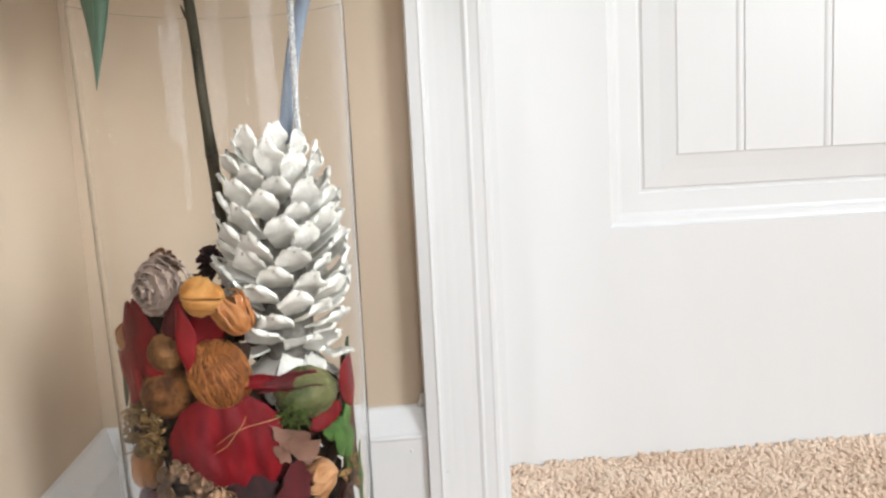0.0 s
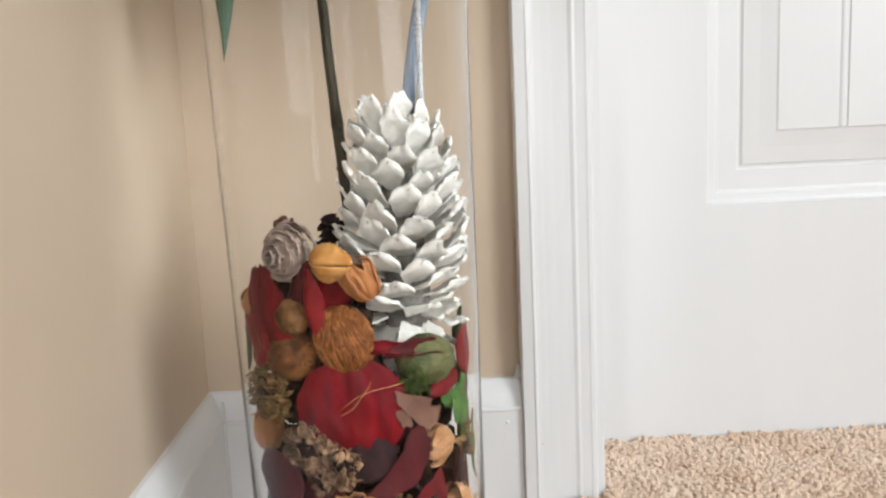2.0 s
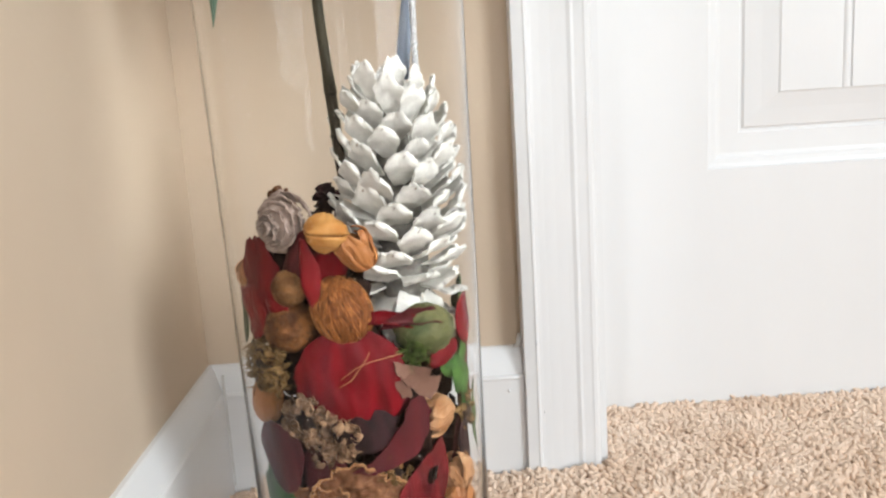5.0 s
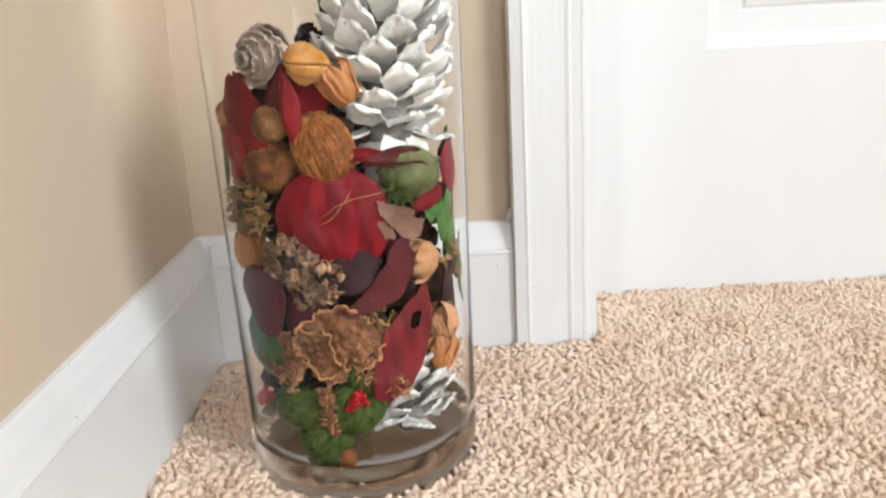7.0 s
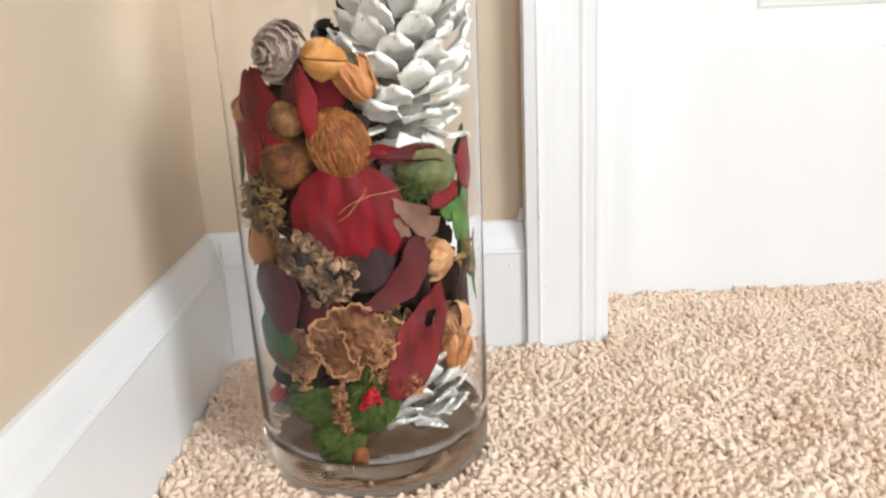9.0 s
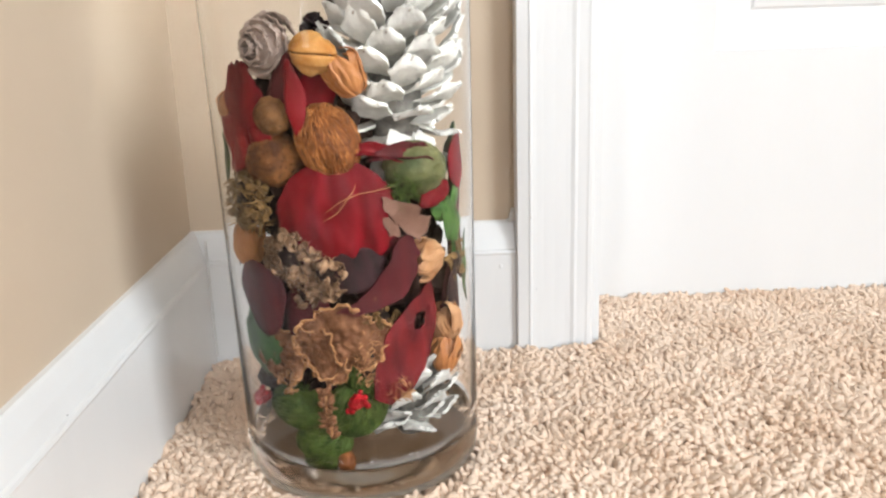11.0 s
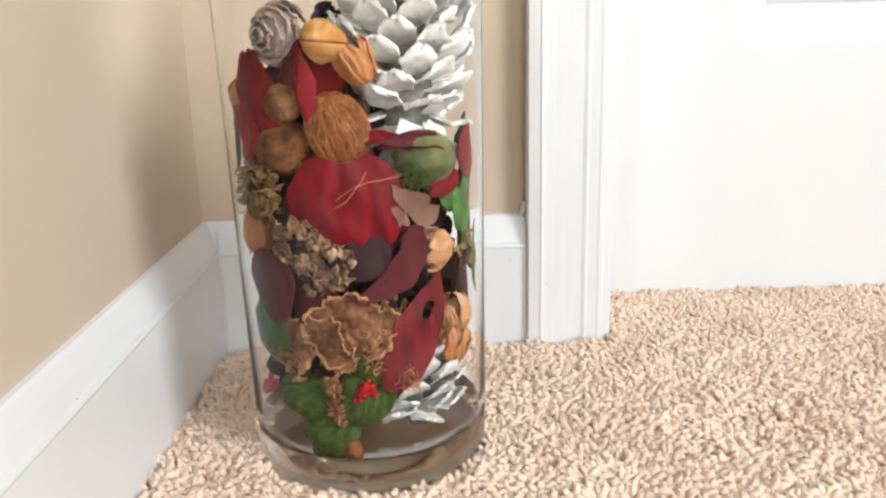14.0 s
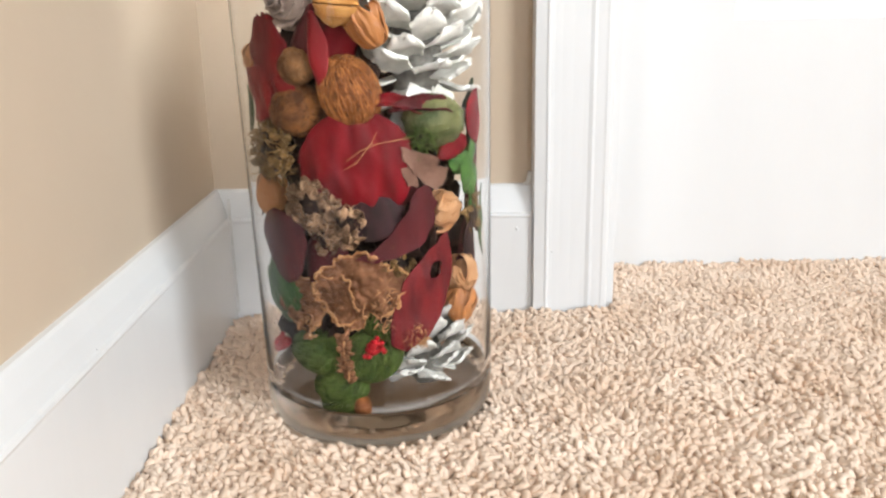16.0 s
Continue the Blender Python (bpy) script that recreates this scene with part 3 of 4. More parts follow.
def pine_cone(name, label, base, tip, radius, count, length, width, material, seed, low=-32):
    base, tip = Vector(base), Vector(tip)
    m = Matrix.Translation(base) @ (tip - base).to_track_quat("Z", "Y").to_matrix().to_4x4()
    cone = holder(name, m, label, "pine cone", "white painted pine cones")
    tall, rnd = (tip - base).length, random.Random(seed)
    # The core's dark colour stands for shade in the gaps between scales.
    v, f = tube_data([(0, 0, tall * k) for k in (0.02, 0.1, 0.3, 0.5, 0.7, 0.82)], [radius * k for k in (0.25, 0.36, 0.38, 0.32, 0.24, 0.08)], 12)
    solid("core", v, f, CONE_CORE, cone, "woody core, coloured dark for the shade between scales")
    kinds = [scale_data(1, width / length, 0.075, seed * 10 + i) for i in range(12)]
    meshes = []
    for i, (v, f) in enumerate(kinds):
        me = bpy.data.meshes.new("scale")
        me.from_pydata([tuple(Vector(p) * length) for p in v], [], f)
        me.polygons.foreach_set("use_smooth", [True] * len(me.polygons))
        rim = [q % 143 % 11 in (0, 10) or q % 143 // 11 in (0, 12) for q in range(len(me.vertices))]
        for e in me.edges:
            a, b = e.vertices
            e.use_edge_sharp = rim[a] and rim[b]
        me.materials.append(material)
        meshes.append(me)
    for i in range(count):
        h = (i + 0.5) / count
        elev = radians(rnd.uniform(-1, 1) * 14 * (h < 0.2) + np.interp(h, [0, 0.06, 0.10, 0.125, 0.45, 0.7, 0.9, 1], [low, low * 0.9, low * 0.6, 26, 35, 40, 48, 68]) + rnd.uniform(-11, 11))
        reach = radius * np.interp(h, [0, 0.08, 0.25, 0.45, 0.7, 0.9, 1], [0.64, 0.84, 1.05, 1.04, 0.98, 0.78, 0.46]) * rnd.uniform(0.90, 1.08)
        grow = np.interp(h, [0, 0.1, 0.16, 0.5, 0.8, 1], [1.18, 1.10, 1.08, 1.0, 0.88, 0.74])
        s = grow * rnd.uniform(0.94, 1.06)
        root = max(reach - length * s * math.cos(elev), 0.0015)
        z = tall * np.interp(h, [0, 0.06, 0.16, 1], [0.16, 0.15, 0.19, 0.86])
        a = i * 2.399963 + rnd.uniform(-0.08, 0.08)
        out, up, side = Vector((math.cos(a), math.sin(a), 0)), Vector((0, 0, 1)), Vector((-math.sin(a), math.cos(a), 0))
        d = out * math.cos(elev) + up * math.sin(elev)
        nrm = side.cross(d)
        if nrm.dot(up) < 0:
            side, nrm = -side, -nrm
        p = out * root + up * z
        mm = Matrix(((side.x, d.x, nrm.x, p.x), (side.y, d.y, nrm.y, p.y), (side.z, d.z, nrm.z, p.z), (0, 0, 0, 1)))
        ob = new("scale", meshes[(i * 7) % 12])
        ob.parent = cone
        ob.matrix_local = mm @ Matrix.Diagonal((s, s, s, 1)) @ pose(0, 0, 0, 0, rnd.uniform(-7, 7) * (1 + 1.8 * (h < 0.2)), rnd.uniform(-5, 5))
    return cone


pine_cone("pine_cone", "large white painted pine cone standing on potpourri in the vase", (0.1570, -0.1615, 0.163), (0.1535, -0.1700, 0.306), 0.0350, 108, 0.0265, 0.0180, CONE, 3, -54)
pine_cone("pine_cone", "small grey and white pine cone at the bottom of the vase", (0.1590, -0.1760, 0.017), (0.1480, -0.1680, 0.080), 0.0275, 54, 0.0205, 0.0165, CONE_GREY, 5, -8)


# ---- dried pieces ----
def lay_petal(name, label, theta, z, w, h, material, inset=1.5, turn=0, tip=0, yaw=0, category="petal", bend=0.0595, **kw):
    v, f = petal_data(w / 1000, h / 1000, bend=bend, seed=int(theta * 7 + z), **kw)
    ob = solid(name, v, f, material)
    ob.matrix_world = spot(theta, z, inset, turn, tip, yaw)
    return tagged(ob, label, category, POT)


def fibre_ball(name, label, theta, z, w, h, core, fibre, inset=None, turn=0, count=420, category="ball", lean=0.4, deep=None, width=0.00027):
    rx, ry = w / 2000, h / 2000
    rz = (deep or min(w, h)) / 2000
    ob = holder(name, spot(theta, z, (inset if inset is not None else rz * 1000 + 0.8), turn), label, category, POT)
    if count:
        v, f = ball_data(rx * 0.985, ry * 0.985, rz * 0.985, 0.10, 110, int(z))
    else:
        v, f = ball_data(rx, ry, rz, 0.07, 150, int(z), 56, 40)
        for i, p in enumerate(v):
            q = p.normalized()
            v[i] = p * (1 + 0.030 * noise.noise(q * 9 + Vector((z, 0, 0))) - 0.07 * abs(noise.noise(q * 6 + Vector((0, z, 0)))) - 0.06 * abs(noise.noise(q * 12 + Vector((z, z, 0)))))
    solid("core", v, f, core, ob)
    if not count:
        return ob
    v, f = strands_data(rx, ry, rz, count, width, int(z) + 5, lean)
    tagged(solid("fibre_wrap", v, f, fibre, ob), "thin fibres wound round it", kind="stuff")
    return ob


def husk(name, label, theta, z, w, h, material, turn=0, slit=0.0, inset=None, lobes=5, open_=0.3, category="seed pod", tip=0, yaw=0):
    """A papery pod of overlapping lobes; slit: two lips with a gap between."""
    rx, ry = w / 2000, h / 2000
    rz = min(rx, ry) * 0.9
    ob = holder(name, spot(theta, z, (inset if inset is not None else rz * 1000 + 0.6), turn, tip, yaw), label, category, POT)
    if slit:
        for sgn in (1, -1):
            def lip(u, v, sgn=sgn):
                a, b = u * math.pi * 0.60, v * math.pi * 0.5
                flare = 1 + 0.16 * (1 - v) ** 4
                wob = 1 + 0.26 * noise.noise(Vector((u * 2.2, v * 2.5, sgn * 5 + z))) + 0.12 * noise.noise(Vector((u * 8, v * 7, sgn * 5)))
                return (math.sin(a) * math.cos(b) * rx * flare * wob, sgn * (math.sin(b) * ry * wob + slit / 1000), math.cos(a) * math.cos(b) * rz * flare * wob)
            v, f = sheet_data(lip, 16, 9, 0.0006)
            solid("husk_half", v, f, material, ob)
        v, f = ball_data(rx * 0.8, ry * 0.55, rz * 0.75, 0.1)
        solid("kernel", v, f, ORANGE, ob, "rust kernel inside")
        return ob
    v, f = ball_data(rx * 0.6, ry * 0.62, rz * 0.6, 0.4, 90, int(z), 18, 12, 5, 0.1)
    solid("kernel", v, f, material, ob)
    rh = random.Random(int(z * 10 + theta))
    for i in range(lobes + 2):
        # Thin cupped bracts round the pod's axis, ragged and torn at the tip.
        a0, wide = 2 * math.pi * i / (lobes + 2) + rh.uniform(-0.3, 0.3), rh.uniform(0.75, 1.1) * math.pi / lobes * 1.35
        size, flare, tall = rh.uniform(0.86, 1.06), open_ * rh.uniform(0.3, 1.5), rh.uniform(0.78, 0.98)
        def lobe(u, v, i=i, a0=a0, wide=wide, size=size, flare=flare, tall=tall):
            b = math.pi * (0.05 + 0.92 * tall * v)
            taper = (1 - max(v - 0.55, 0) / 0.48) ** 0.7
            a = a0 + u * wide * taper * (1 + 0.25 * noise.noise(Vector((u, v * 5, i + z))))
            k = size * (0.90 + 0.10 * abs(u) ** 2) + flare * max(v - 0.58, 0) * 2.4
            k += 0.22 * noise.noise(Vector((u * 1.3, v * 2.2, i * 3 + z))) + 0.17 * noise.noise(Vector((u * 3.5, v * 5, i * 3 + z))) + 0.06 * abs(noise.noise(Vector((u * 9, v * 3, i * 3 + z))))
            return (math.sin(b) * math.cos(a) * rx * k, -math.cos(b) * ry * (1 + flare * 0.3 * v), math.sin(b) * math.sin(a) * rz * k)
        v, f = sheet_data(lobe, 14, 18, 0.0004)
        solid("lobe", v, f, material, ob)
    return ob


def tuft(name, label, theta, z, w, h, material, count, width, seed, inset=5, deep=9, category="dried moss", reach=6):
    ob = holder(name, spot(theta, z, inset), label, category, POT)
    v, f = tangle_data(w / 1000, h / 1000, deep / 1000, count, width / 1000, seed, reach / 1000)
    tagged(solid("fibre_mat", v, f, material, ob), kind="stuff")
    # Near-black ball: shade inside the tuft, put into colour.
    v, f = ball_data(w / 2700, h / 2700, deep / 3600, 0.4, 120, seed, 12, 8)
    solid("heart", v, f, GAP_SHADE, ob)
    return ob


def bunch(name, label, theta, z, w, h, material, size, count, seed, inset=6, deep=10, category="dried flower", turn=0, stalk=None):
    ob = holder(name, spot(theta, z, inset, turn), label, category, POT)
    v, f = flakes_data(w / 1000, h / 1000, deep / 1000, count, size / 1000, seed)
    tagged(solid("bracts", v, f, material, ob), kind="stuff")
    # Near-black by default, to paint the shade deep between the bracts.
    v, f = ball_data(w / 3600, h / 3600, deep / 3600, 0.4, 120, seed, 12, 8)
    solid("heart", v, f, stalk or GAP_SHADE, ob)
    return ob


# Upper layer.
rose = holder("wood_rose", spot(-35.0, 226, 14.0, 12) @ Matrix.Diagonal((1.16, 1.16, 1.16, 1)), "pale mauve dried wood rose resting on potpourri", "dried flower", POT)
rnd = random.Random(11)
v, f = ball_data(0.0095, 0.0095, 0.0075, 0.2, 90, 3, 16, 10)
solid("heart", v, f, PALE, rose)
for ring, (r, n, rise) in enumerate(((0.0026, 3, 0.0105), (0.0050, 5, 0.0085), (0.0074, 6, 0.0060), (0.0098, 7, 0.0030), (0.0118, 8, -0.0005), (0.0128, 8, -0.0050))):
    for i in range(n):
        a0, sz = 2 * math.pi * (i + 0.5 * (ring % 2)) / n + rnd.uniform(-0.15, 0.15), rnd.uniform(0.92, 1.08)
        def bract(u, v, r=r, n=n, rise=rise, a0=a0, sz=sz, i=i, ring=ring):
            a = a0 + u * math.pi / n * 1.45 * (0.6 + 0.4 * v)
            edge = 1 - 0.25 * u * u * v
            rr = r * sz * (0.72 + 0.36 * v ** 2) + 0.0017 * noise.noise(Vector((u * 2.4, v * 2, ring * 7 + i)))
            h = rise - 0.0050 + 0.0065 * v * edge + 0.0016 * noise.noise(Vector((u * 3, v * 2, ring + i * 3)))
            return rr * math.cos(a), rr * math.sin(a), h
        v, f = sheet_data(bract, 8, 6, 0.0005)
        solid("petal", v, f, PALE, rose)
bunch("dried_calyx", "brown dried calyx behind the wood rose", -26, 240, 17, 9, BROWN, 5, 26, 8, 22, 8)
bpy.data.objects["dried_calyx"].location = (0.0925, -0.160, 0.2345)
bunch("dried_rosebud", "near black dried rosebud beside the pine cone", -10.5, 235, 13, 15, DARK, 8, 22, 9, 12, 10)
bpy.data.objects["dried_rosebud"].location = (0.1165, -0.160, 0.2285)
husk("seed_pod", "amber papery seed pod split open along its middle", -7.0, 223, 19, 17.5, AMBER, -6, 0.35, 8)
husk("seed_pod", "orange papery husk with torn lobes", 7.8, 212.5, 18, 20, ORANGE, 30, 0, 9.5, 5, 0.55)
lay_petal("rose_petal", "dark red curled rose petal", -50, 196, 32, 46, RED, 4, 14, 0, 0, cup=0.004, curl=0.003, ragged=0.2, blunt=0.4, wrinkle=0.0010, nu=28, nv=24)
lay_petal("rose_petal", "bright red rose petal pressed to the glass", -55, 181, 24, 27, RED_BRIGHT, 2.2, 12, 0, 0, cup=0.003, ragged=0.2, blunt=0.38, wrinkle=0.0010, nu=28, nv=24)
lay_petal("rose_petal", "red narrow folded rose petal", -17.5, 203, 11, 35, RED_BRIGHT, 4, 6, 0, -18, cup=0.004, curl=0.002, ragged=0.10, wrinkle=0.0010, nu=28, nv=24)
lay_petal("rose_petal", "deep red rose petal behind the seed pod", -12, 208, 27, 36, RED, 11, -25, 0, 14, cup=0.004, ragged=0.10, wrinkle=0.0010, nu=28, nv=24)
lay_petal("rose_petal", "dark red petal leaning on the wood rose", -24, 207, 19, 38, MAROON, 9, -28, 0, 0, cup=0.004, ragged=0.10, wrinkle=0.0010, nu=28, nv=24)
lay_petal("rose_petal", "crumpled red rose petal against the glass", -63, 188, 24, 44, RED, 5, -6, 0, 10, cup=0.003, curl=0.003, ragged=0.25, blunt=0.4, wrinkle=0.0013, nu=28, nv=24)
lay_petal("rose_petal", "red rose petal folded over between the nuts", -43, 186, 20, 30, RED_BRIGHT, 6, 30, 0, -12, cup=0.004, curl=0.002, ragged=0.2, blunt=0.45, wrinkle=0.0013, nu=28, nv=24)
husk("seed_pod", "small orange papery husk", -71, 197, 15, 18, ORANGE, 0, 0, 9, 5, 0.1)
fibre_ball("nut", "small pale brown nut among red petals", -30.9, 195, 19, 19, NUT_PALE, NUT_PALE, None, 20, 0, "nut")
fibre_ball("nut", "round brown wrinkled nut", -37.8, 173.5, 29, 28, NUT, FIBRE, None, 15, 0, "nut")
fibre_ball("fibre_ball", "russet walnut-sized ball wound with fibres", -4.2, 182, 30, 38, FIBRE_DARK, FIBRE, 15.5, 22, 900, "ball", 0.25, None, 0.00014)
tuft("dried_moss", "straw brown dried moss tuft against the glass", -50, 152, 33, 29, STRAW, 240, 0.34, 21, 5.5, 9)
bunch("dried_flower", "small straw bracts caught in the moss", -49, 153, 33, 30, STRAW, 4.4, 80, 22, 5, 8)
lay_petal("leaf", "dull olive leaf at the glass", -78, 171, 14, 26, MOSS_CORE, 2.5, -8, category="leaf", cup=0.002)
husk("seed_pod", "small orange papery husk pointing down", -66, 126.5, 17, 22, ORANGE, 14, 0, 9, 5, 0.5)
lay_petal("rose_petal", "large crimson velvety rose petal", -1.2, 147, 57, 51, RED, 3.2, 4, 0, 0, cup=0.002, curl=0.005, ragged=0.10, blunt=0.42, wrinkle=0.0011, nu=52, nv=34)
lay_petal("rose_petal", "dark crimson petal under the large one", 2, 138, 50, 40, MAROON, 7, -16, 0, 0, cup=0.002, ragged=0.16, blunt=0.42)
fibre_ball("seed_pod", "mottled green and tan round pod", 45, 166, 36, 27, POD_GREEN, POD_GREEN, 13.5, -8, 0, "seed pod")
tuft("dried_moss", "tuft of green moss beside the pod", 31, 159, 11, 12, MOSS, 150, 0.25, 31, 4.5, 6)
lay_petal("rose_petal", "crimson curled petal under the pine cone", 22, 176, 40, 7, RED, 9, -14, -30, 0, cup=0.001, curl=-0.003, ragged=0.12, blunt=0.4, wrinkle=0.0010, nu=28, nv=24)
lay_petal("rose_petal", "dark crimson petal curling over the green pod", 38, 173.5, 46, 9, MAROON, 7, -10, -45, 0, cup=0.002, curl=-0.005, ragged=0.15, blunt=0.5, wrinkle=0.0012, nu=28, nv=16)
lay_petal("rose_petal", "red petal at the edge of the glass", 72, 166, 20, 28, RED, 3.5, 0, category="petal", cup=0.002)
lay_petal("rose_petal", "brick red narrow petal", 52, 153, 26, 10, RED, 5, 16, -20, 0, cup=0.001, curl=0.002, ragged=0.15)
lay_petal("leaf", "bright green crumpled leaf at the glass", 62, 138, 17, 24, GREEN, 2.6, 20, 0, 10, category="leaf", cup=0.003, curl=0.003, ragged=0.3, wrinkle=0.0012, nu=20, nv=20)
lay_petal("leaf", "small bright green leaf tip", 56, 142, 10, 15, GREEN, 4, 60, 0, -15, category="leaf", cup=0.002, curl=0.003, ragged=0.3, wrinkle=0.0012, nu=14, nv=14)
lay_petal("leaf", "bright green folded leaf", 72, 146, 15, 30, GREEN, 4.5, -15, 0, 20, category="leaf", cup=0.004, curl=0.003, ragged=0.3, wrinkle=0.0014)


def cut_leaf(name, label, outline, material, m, thick=0.0006, hollow=0.0, wave=0.0012, category="leaf", hole=None):
    """A flat-lying leaf cut to an outline of few corners, with an optional hole, waved and with thickness."""
    bm = bmesh.new()
    ring = [bm.verts.new((x / 1000, y / 1000, 0)) for x, y in outline]
    edges = [bm.edges.new((a, b)) for a, b in zip(ring, ring[1:] + ring[:1])]
    if hole:
        hx, hy, hw, hh, ht = hole
        hr = []
        for i in range(10):
            a = 2 * math.pi * i / 10
            p = Matrix.Rotation(radians(ht), 2) @ Vector((math.cos(a) * hw / 2, math.sin(a) * hh / 2))
            hr.append(bm.verts.new(((hx + p.x) / 1000, (hy + p.y) / 1000, 0)))
        edges += [bm.edges.new((a, b)) for a, b in zip(hr, hr[1:] + hr[:1])]
    bmesh.ops.triangle_fill(bm, edges=edges, use_beauty=True)
    bmesh.ops.subdivide_edges(bm, edges=bm.edges[:], cuts=2, use_grid_fill=True)
    bmesh.ops.triangulate(bm, faces=bm.faces[:])
    for v in bm.verts:
        x, y = v.co.x, v.co.y
        v.co.x += 0.0013 * noise.noise(Vector((y * 400, x * 400, 1)))
        v.co.y += 0.0013 * noise.noise(Vector((x * 400, y * 400, 7)))
        v.co.z = wave * noise.noise(Vector((x * 70, y * 70, 3))) * 2 - hollow * x * x * 1000 - x * x / (2 * 0.0595)
    bmesh.ops.recalc_face_normals(bm, faces=bm.faces[:])
    geom = bmesh.ops.extrude_face_region(bm, geom=bm.faces[:])
    bmesh.ops.translate(bm, verts=[g for g in geom["geom"] if isinstance(g, bmesh.types.BMVert)], vec=(0, 0, -thick))
    bmesh.ops.recalc_face_normals(bm, faces=bm.faces[:])
    for e in bm.edges:
        e.smooth = len(e.link_faces) == 2 and e.calc_face_angle(0) < 0.8
    ob = part(name, bm, material, None, label, True)
    ob.matrix_world = m
    return tagged(ob, label, category, POT)


cut_leaf("dried_leaf", "tan jagged dried leaf pressed to the glass", [(-13, 11), (-4, 8), (7, 3), (5, 0), (13, -2), (10, -9), (5, -13), (0, -9), (-4, -5), (-8, -1), (-12, 3)], TAN, spot(30.8, 146, 1.4), wave=0.0018)
cut_leaf("dried_leaf", "tan leaf fragment behind the jagged leaf", [(-12, 9), (-7, 6), (-4, -2), (-2, -8), (-8, -7), (-12, 0)], TAN, spot(30, 143.5, 3.0))
husk("seed_pod", "peach coloured papery seed pod with pointed lobes", 46, 120.5, 20, 20, PEACH, 100, 0, 9, 6, 0.35)
bunch("dried_flower", "small straw flower heads at the glass", 69, 113, 12, 22, STRAW, 4, 30, 41, 5, 8)
bunch("dried_flower", "grey brown dried flower head against the glass", -25, 128, 25, 26, GREYBROWN, 5.2, 120, 51, 4.5, 9)
bunch("dried_flower", "brown dried flower head with pale tips", -8.5, 119.5, 20, 27, GREYBROWN, 4.2, 120, 53, 5.5, 10)
bunch("dried_flower", "grey brown dried bracts", -20, 112, 15, 20, GREYBROWN, 4.6, 50, 57, 5.5, 8)
lay_petal("rose_petal", "maroon oval petal flat on the glass", -44.5, 104.5, 35, 39, MAROON, 2.0, 24, 0, 0, cup=0.001, ragged=0.05, blunt=0.62)
lay_petal("rose_petal", "dark maroon petal in the shade", -22, 98, 26, 32, MAROON, 7.5, -10, 0, 0, cup=0.002)
lay_petal("rose_petal", "near black fringed petal", 6, 121, 32, 22, DARK, 5.0, 18, 0, 0, cup=0.002, ragged=0.25)
cut_leaf("rose_petal", "maroon crescent petal with a frayed edge", [(-24, -17), (-14, -12), (-5, -4), (3, 8), (8, 17), (15, 19), (19, 8), (17, -3), (9, -12), (-4, -17), (-14, -19)], MAROON, spot(18.5, 118, 2.6), wave=0.0012, category="petal")
cut_leaf("dried_leaf", "dark red leaf with an insect hole", [(-20, -27), (-19, -12), (-12, 6), (2, 22), (13, 30), (16, 20), (16, 4), (11, -8), (4, -18), (-2, -26), (-12, -31)], LEAF_RED, spot(29, 81.5, 1.6), wave=0.0016, hole=(5.0, 10.5, 6.6, 10.5, -32))
tuft("dried_bract", "frayed brown tip of the red leaf", 24, 58, 14, 12, BROWN_EDGE, 200, 0.26, 61, 2.6, 5, "dried flower", 3.5)
husk("seed_pod", "orange crumpled papery husk", 60, 82, 18, 22, PEACH, 20, 0, 8, 5, 0.4)
husk("seed_pod", "rust orange papery husk with dark calyx", 58.5, 65, 18, 21, ORANGE, -12, 0, 8, 5, 0.4)
lay_petal("leaf", "dark brown petal at the glass edge", 66, 99, 16, 25, DARK, 4, 8, category="leaf", cup=0.002)
lay_petal("leaf", "dark brown curled leaf at the back of the glass", 92, 138, 26, 40, DARK, 6, 10, category="leaf", cup=0.003, ragged=0.2)
lay_petal("rose_petal", "maroon petal at the back of the glass", 84, 120, 24, 34, MAROON, 8, -14, cup=0.003, ragged=0.2)
lay_petal("rose_petal", "deep red petal behind the papery husks", 76, 92, 26, 40, MAROON, 9, 12, cup=0.003, ragged=0.2)
lay_petal("leaf", "dark green leaf behind the pod", 96, 165, 26, 36, GREEN_DARK, 6, -8, category="leaf", cup=0.003, ragged=0.2)
lay_petal("leaf", "green leaf curled round the papery pods", 73, 128, 17, 44, GREEN, 4.5, 6, 0, 12, category="leaf", cup=0.003, curl=0.003, ragged=0.3, wrinkle=0.0012, nu=20, nv=24)
lay_petal("leaf", "dark dried leaf at the shaded side of the glass", -86, 134, 24, 44, DARK, 4, 6, category="leaf", cup=0.002, ragged=0.2)
lay_petal("rose_petal", "dark maroon petal curling along the glass edge", 80, 126, 22, 50, MAROON, 5, 4, cup=0.003, ragged=0.2)
lay_petal("leaf", "pale green leaf edge along the glass", 80, 108, 10, 40, GREEN_DARK, 2.5, 0, category="leaf", cup=0.001)
lay_petal("leaf", "folded dark green leaf", -52, 78, 38, 34, GREEN_DARK, 1.6, 50, 0, 0, category="leaf", cup=0.003, curl=0.003, ragged=0.1, blunt=0.45)
lay_petal("leaf", "shiny dark green leaf at the glass", -62, 87, 20, 22, GREEN_DARK, 3, -30, 0, 0, category="leaf", cup=0.003, curl=0.002)
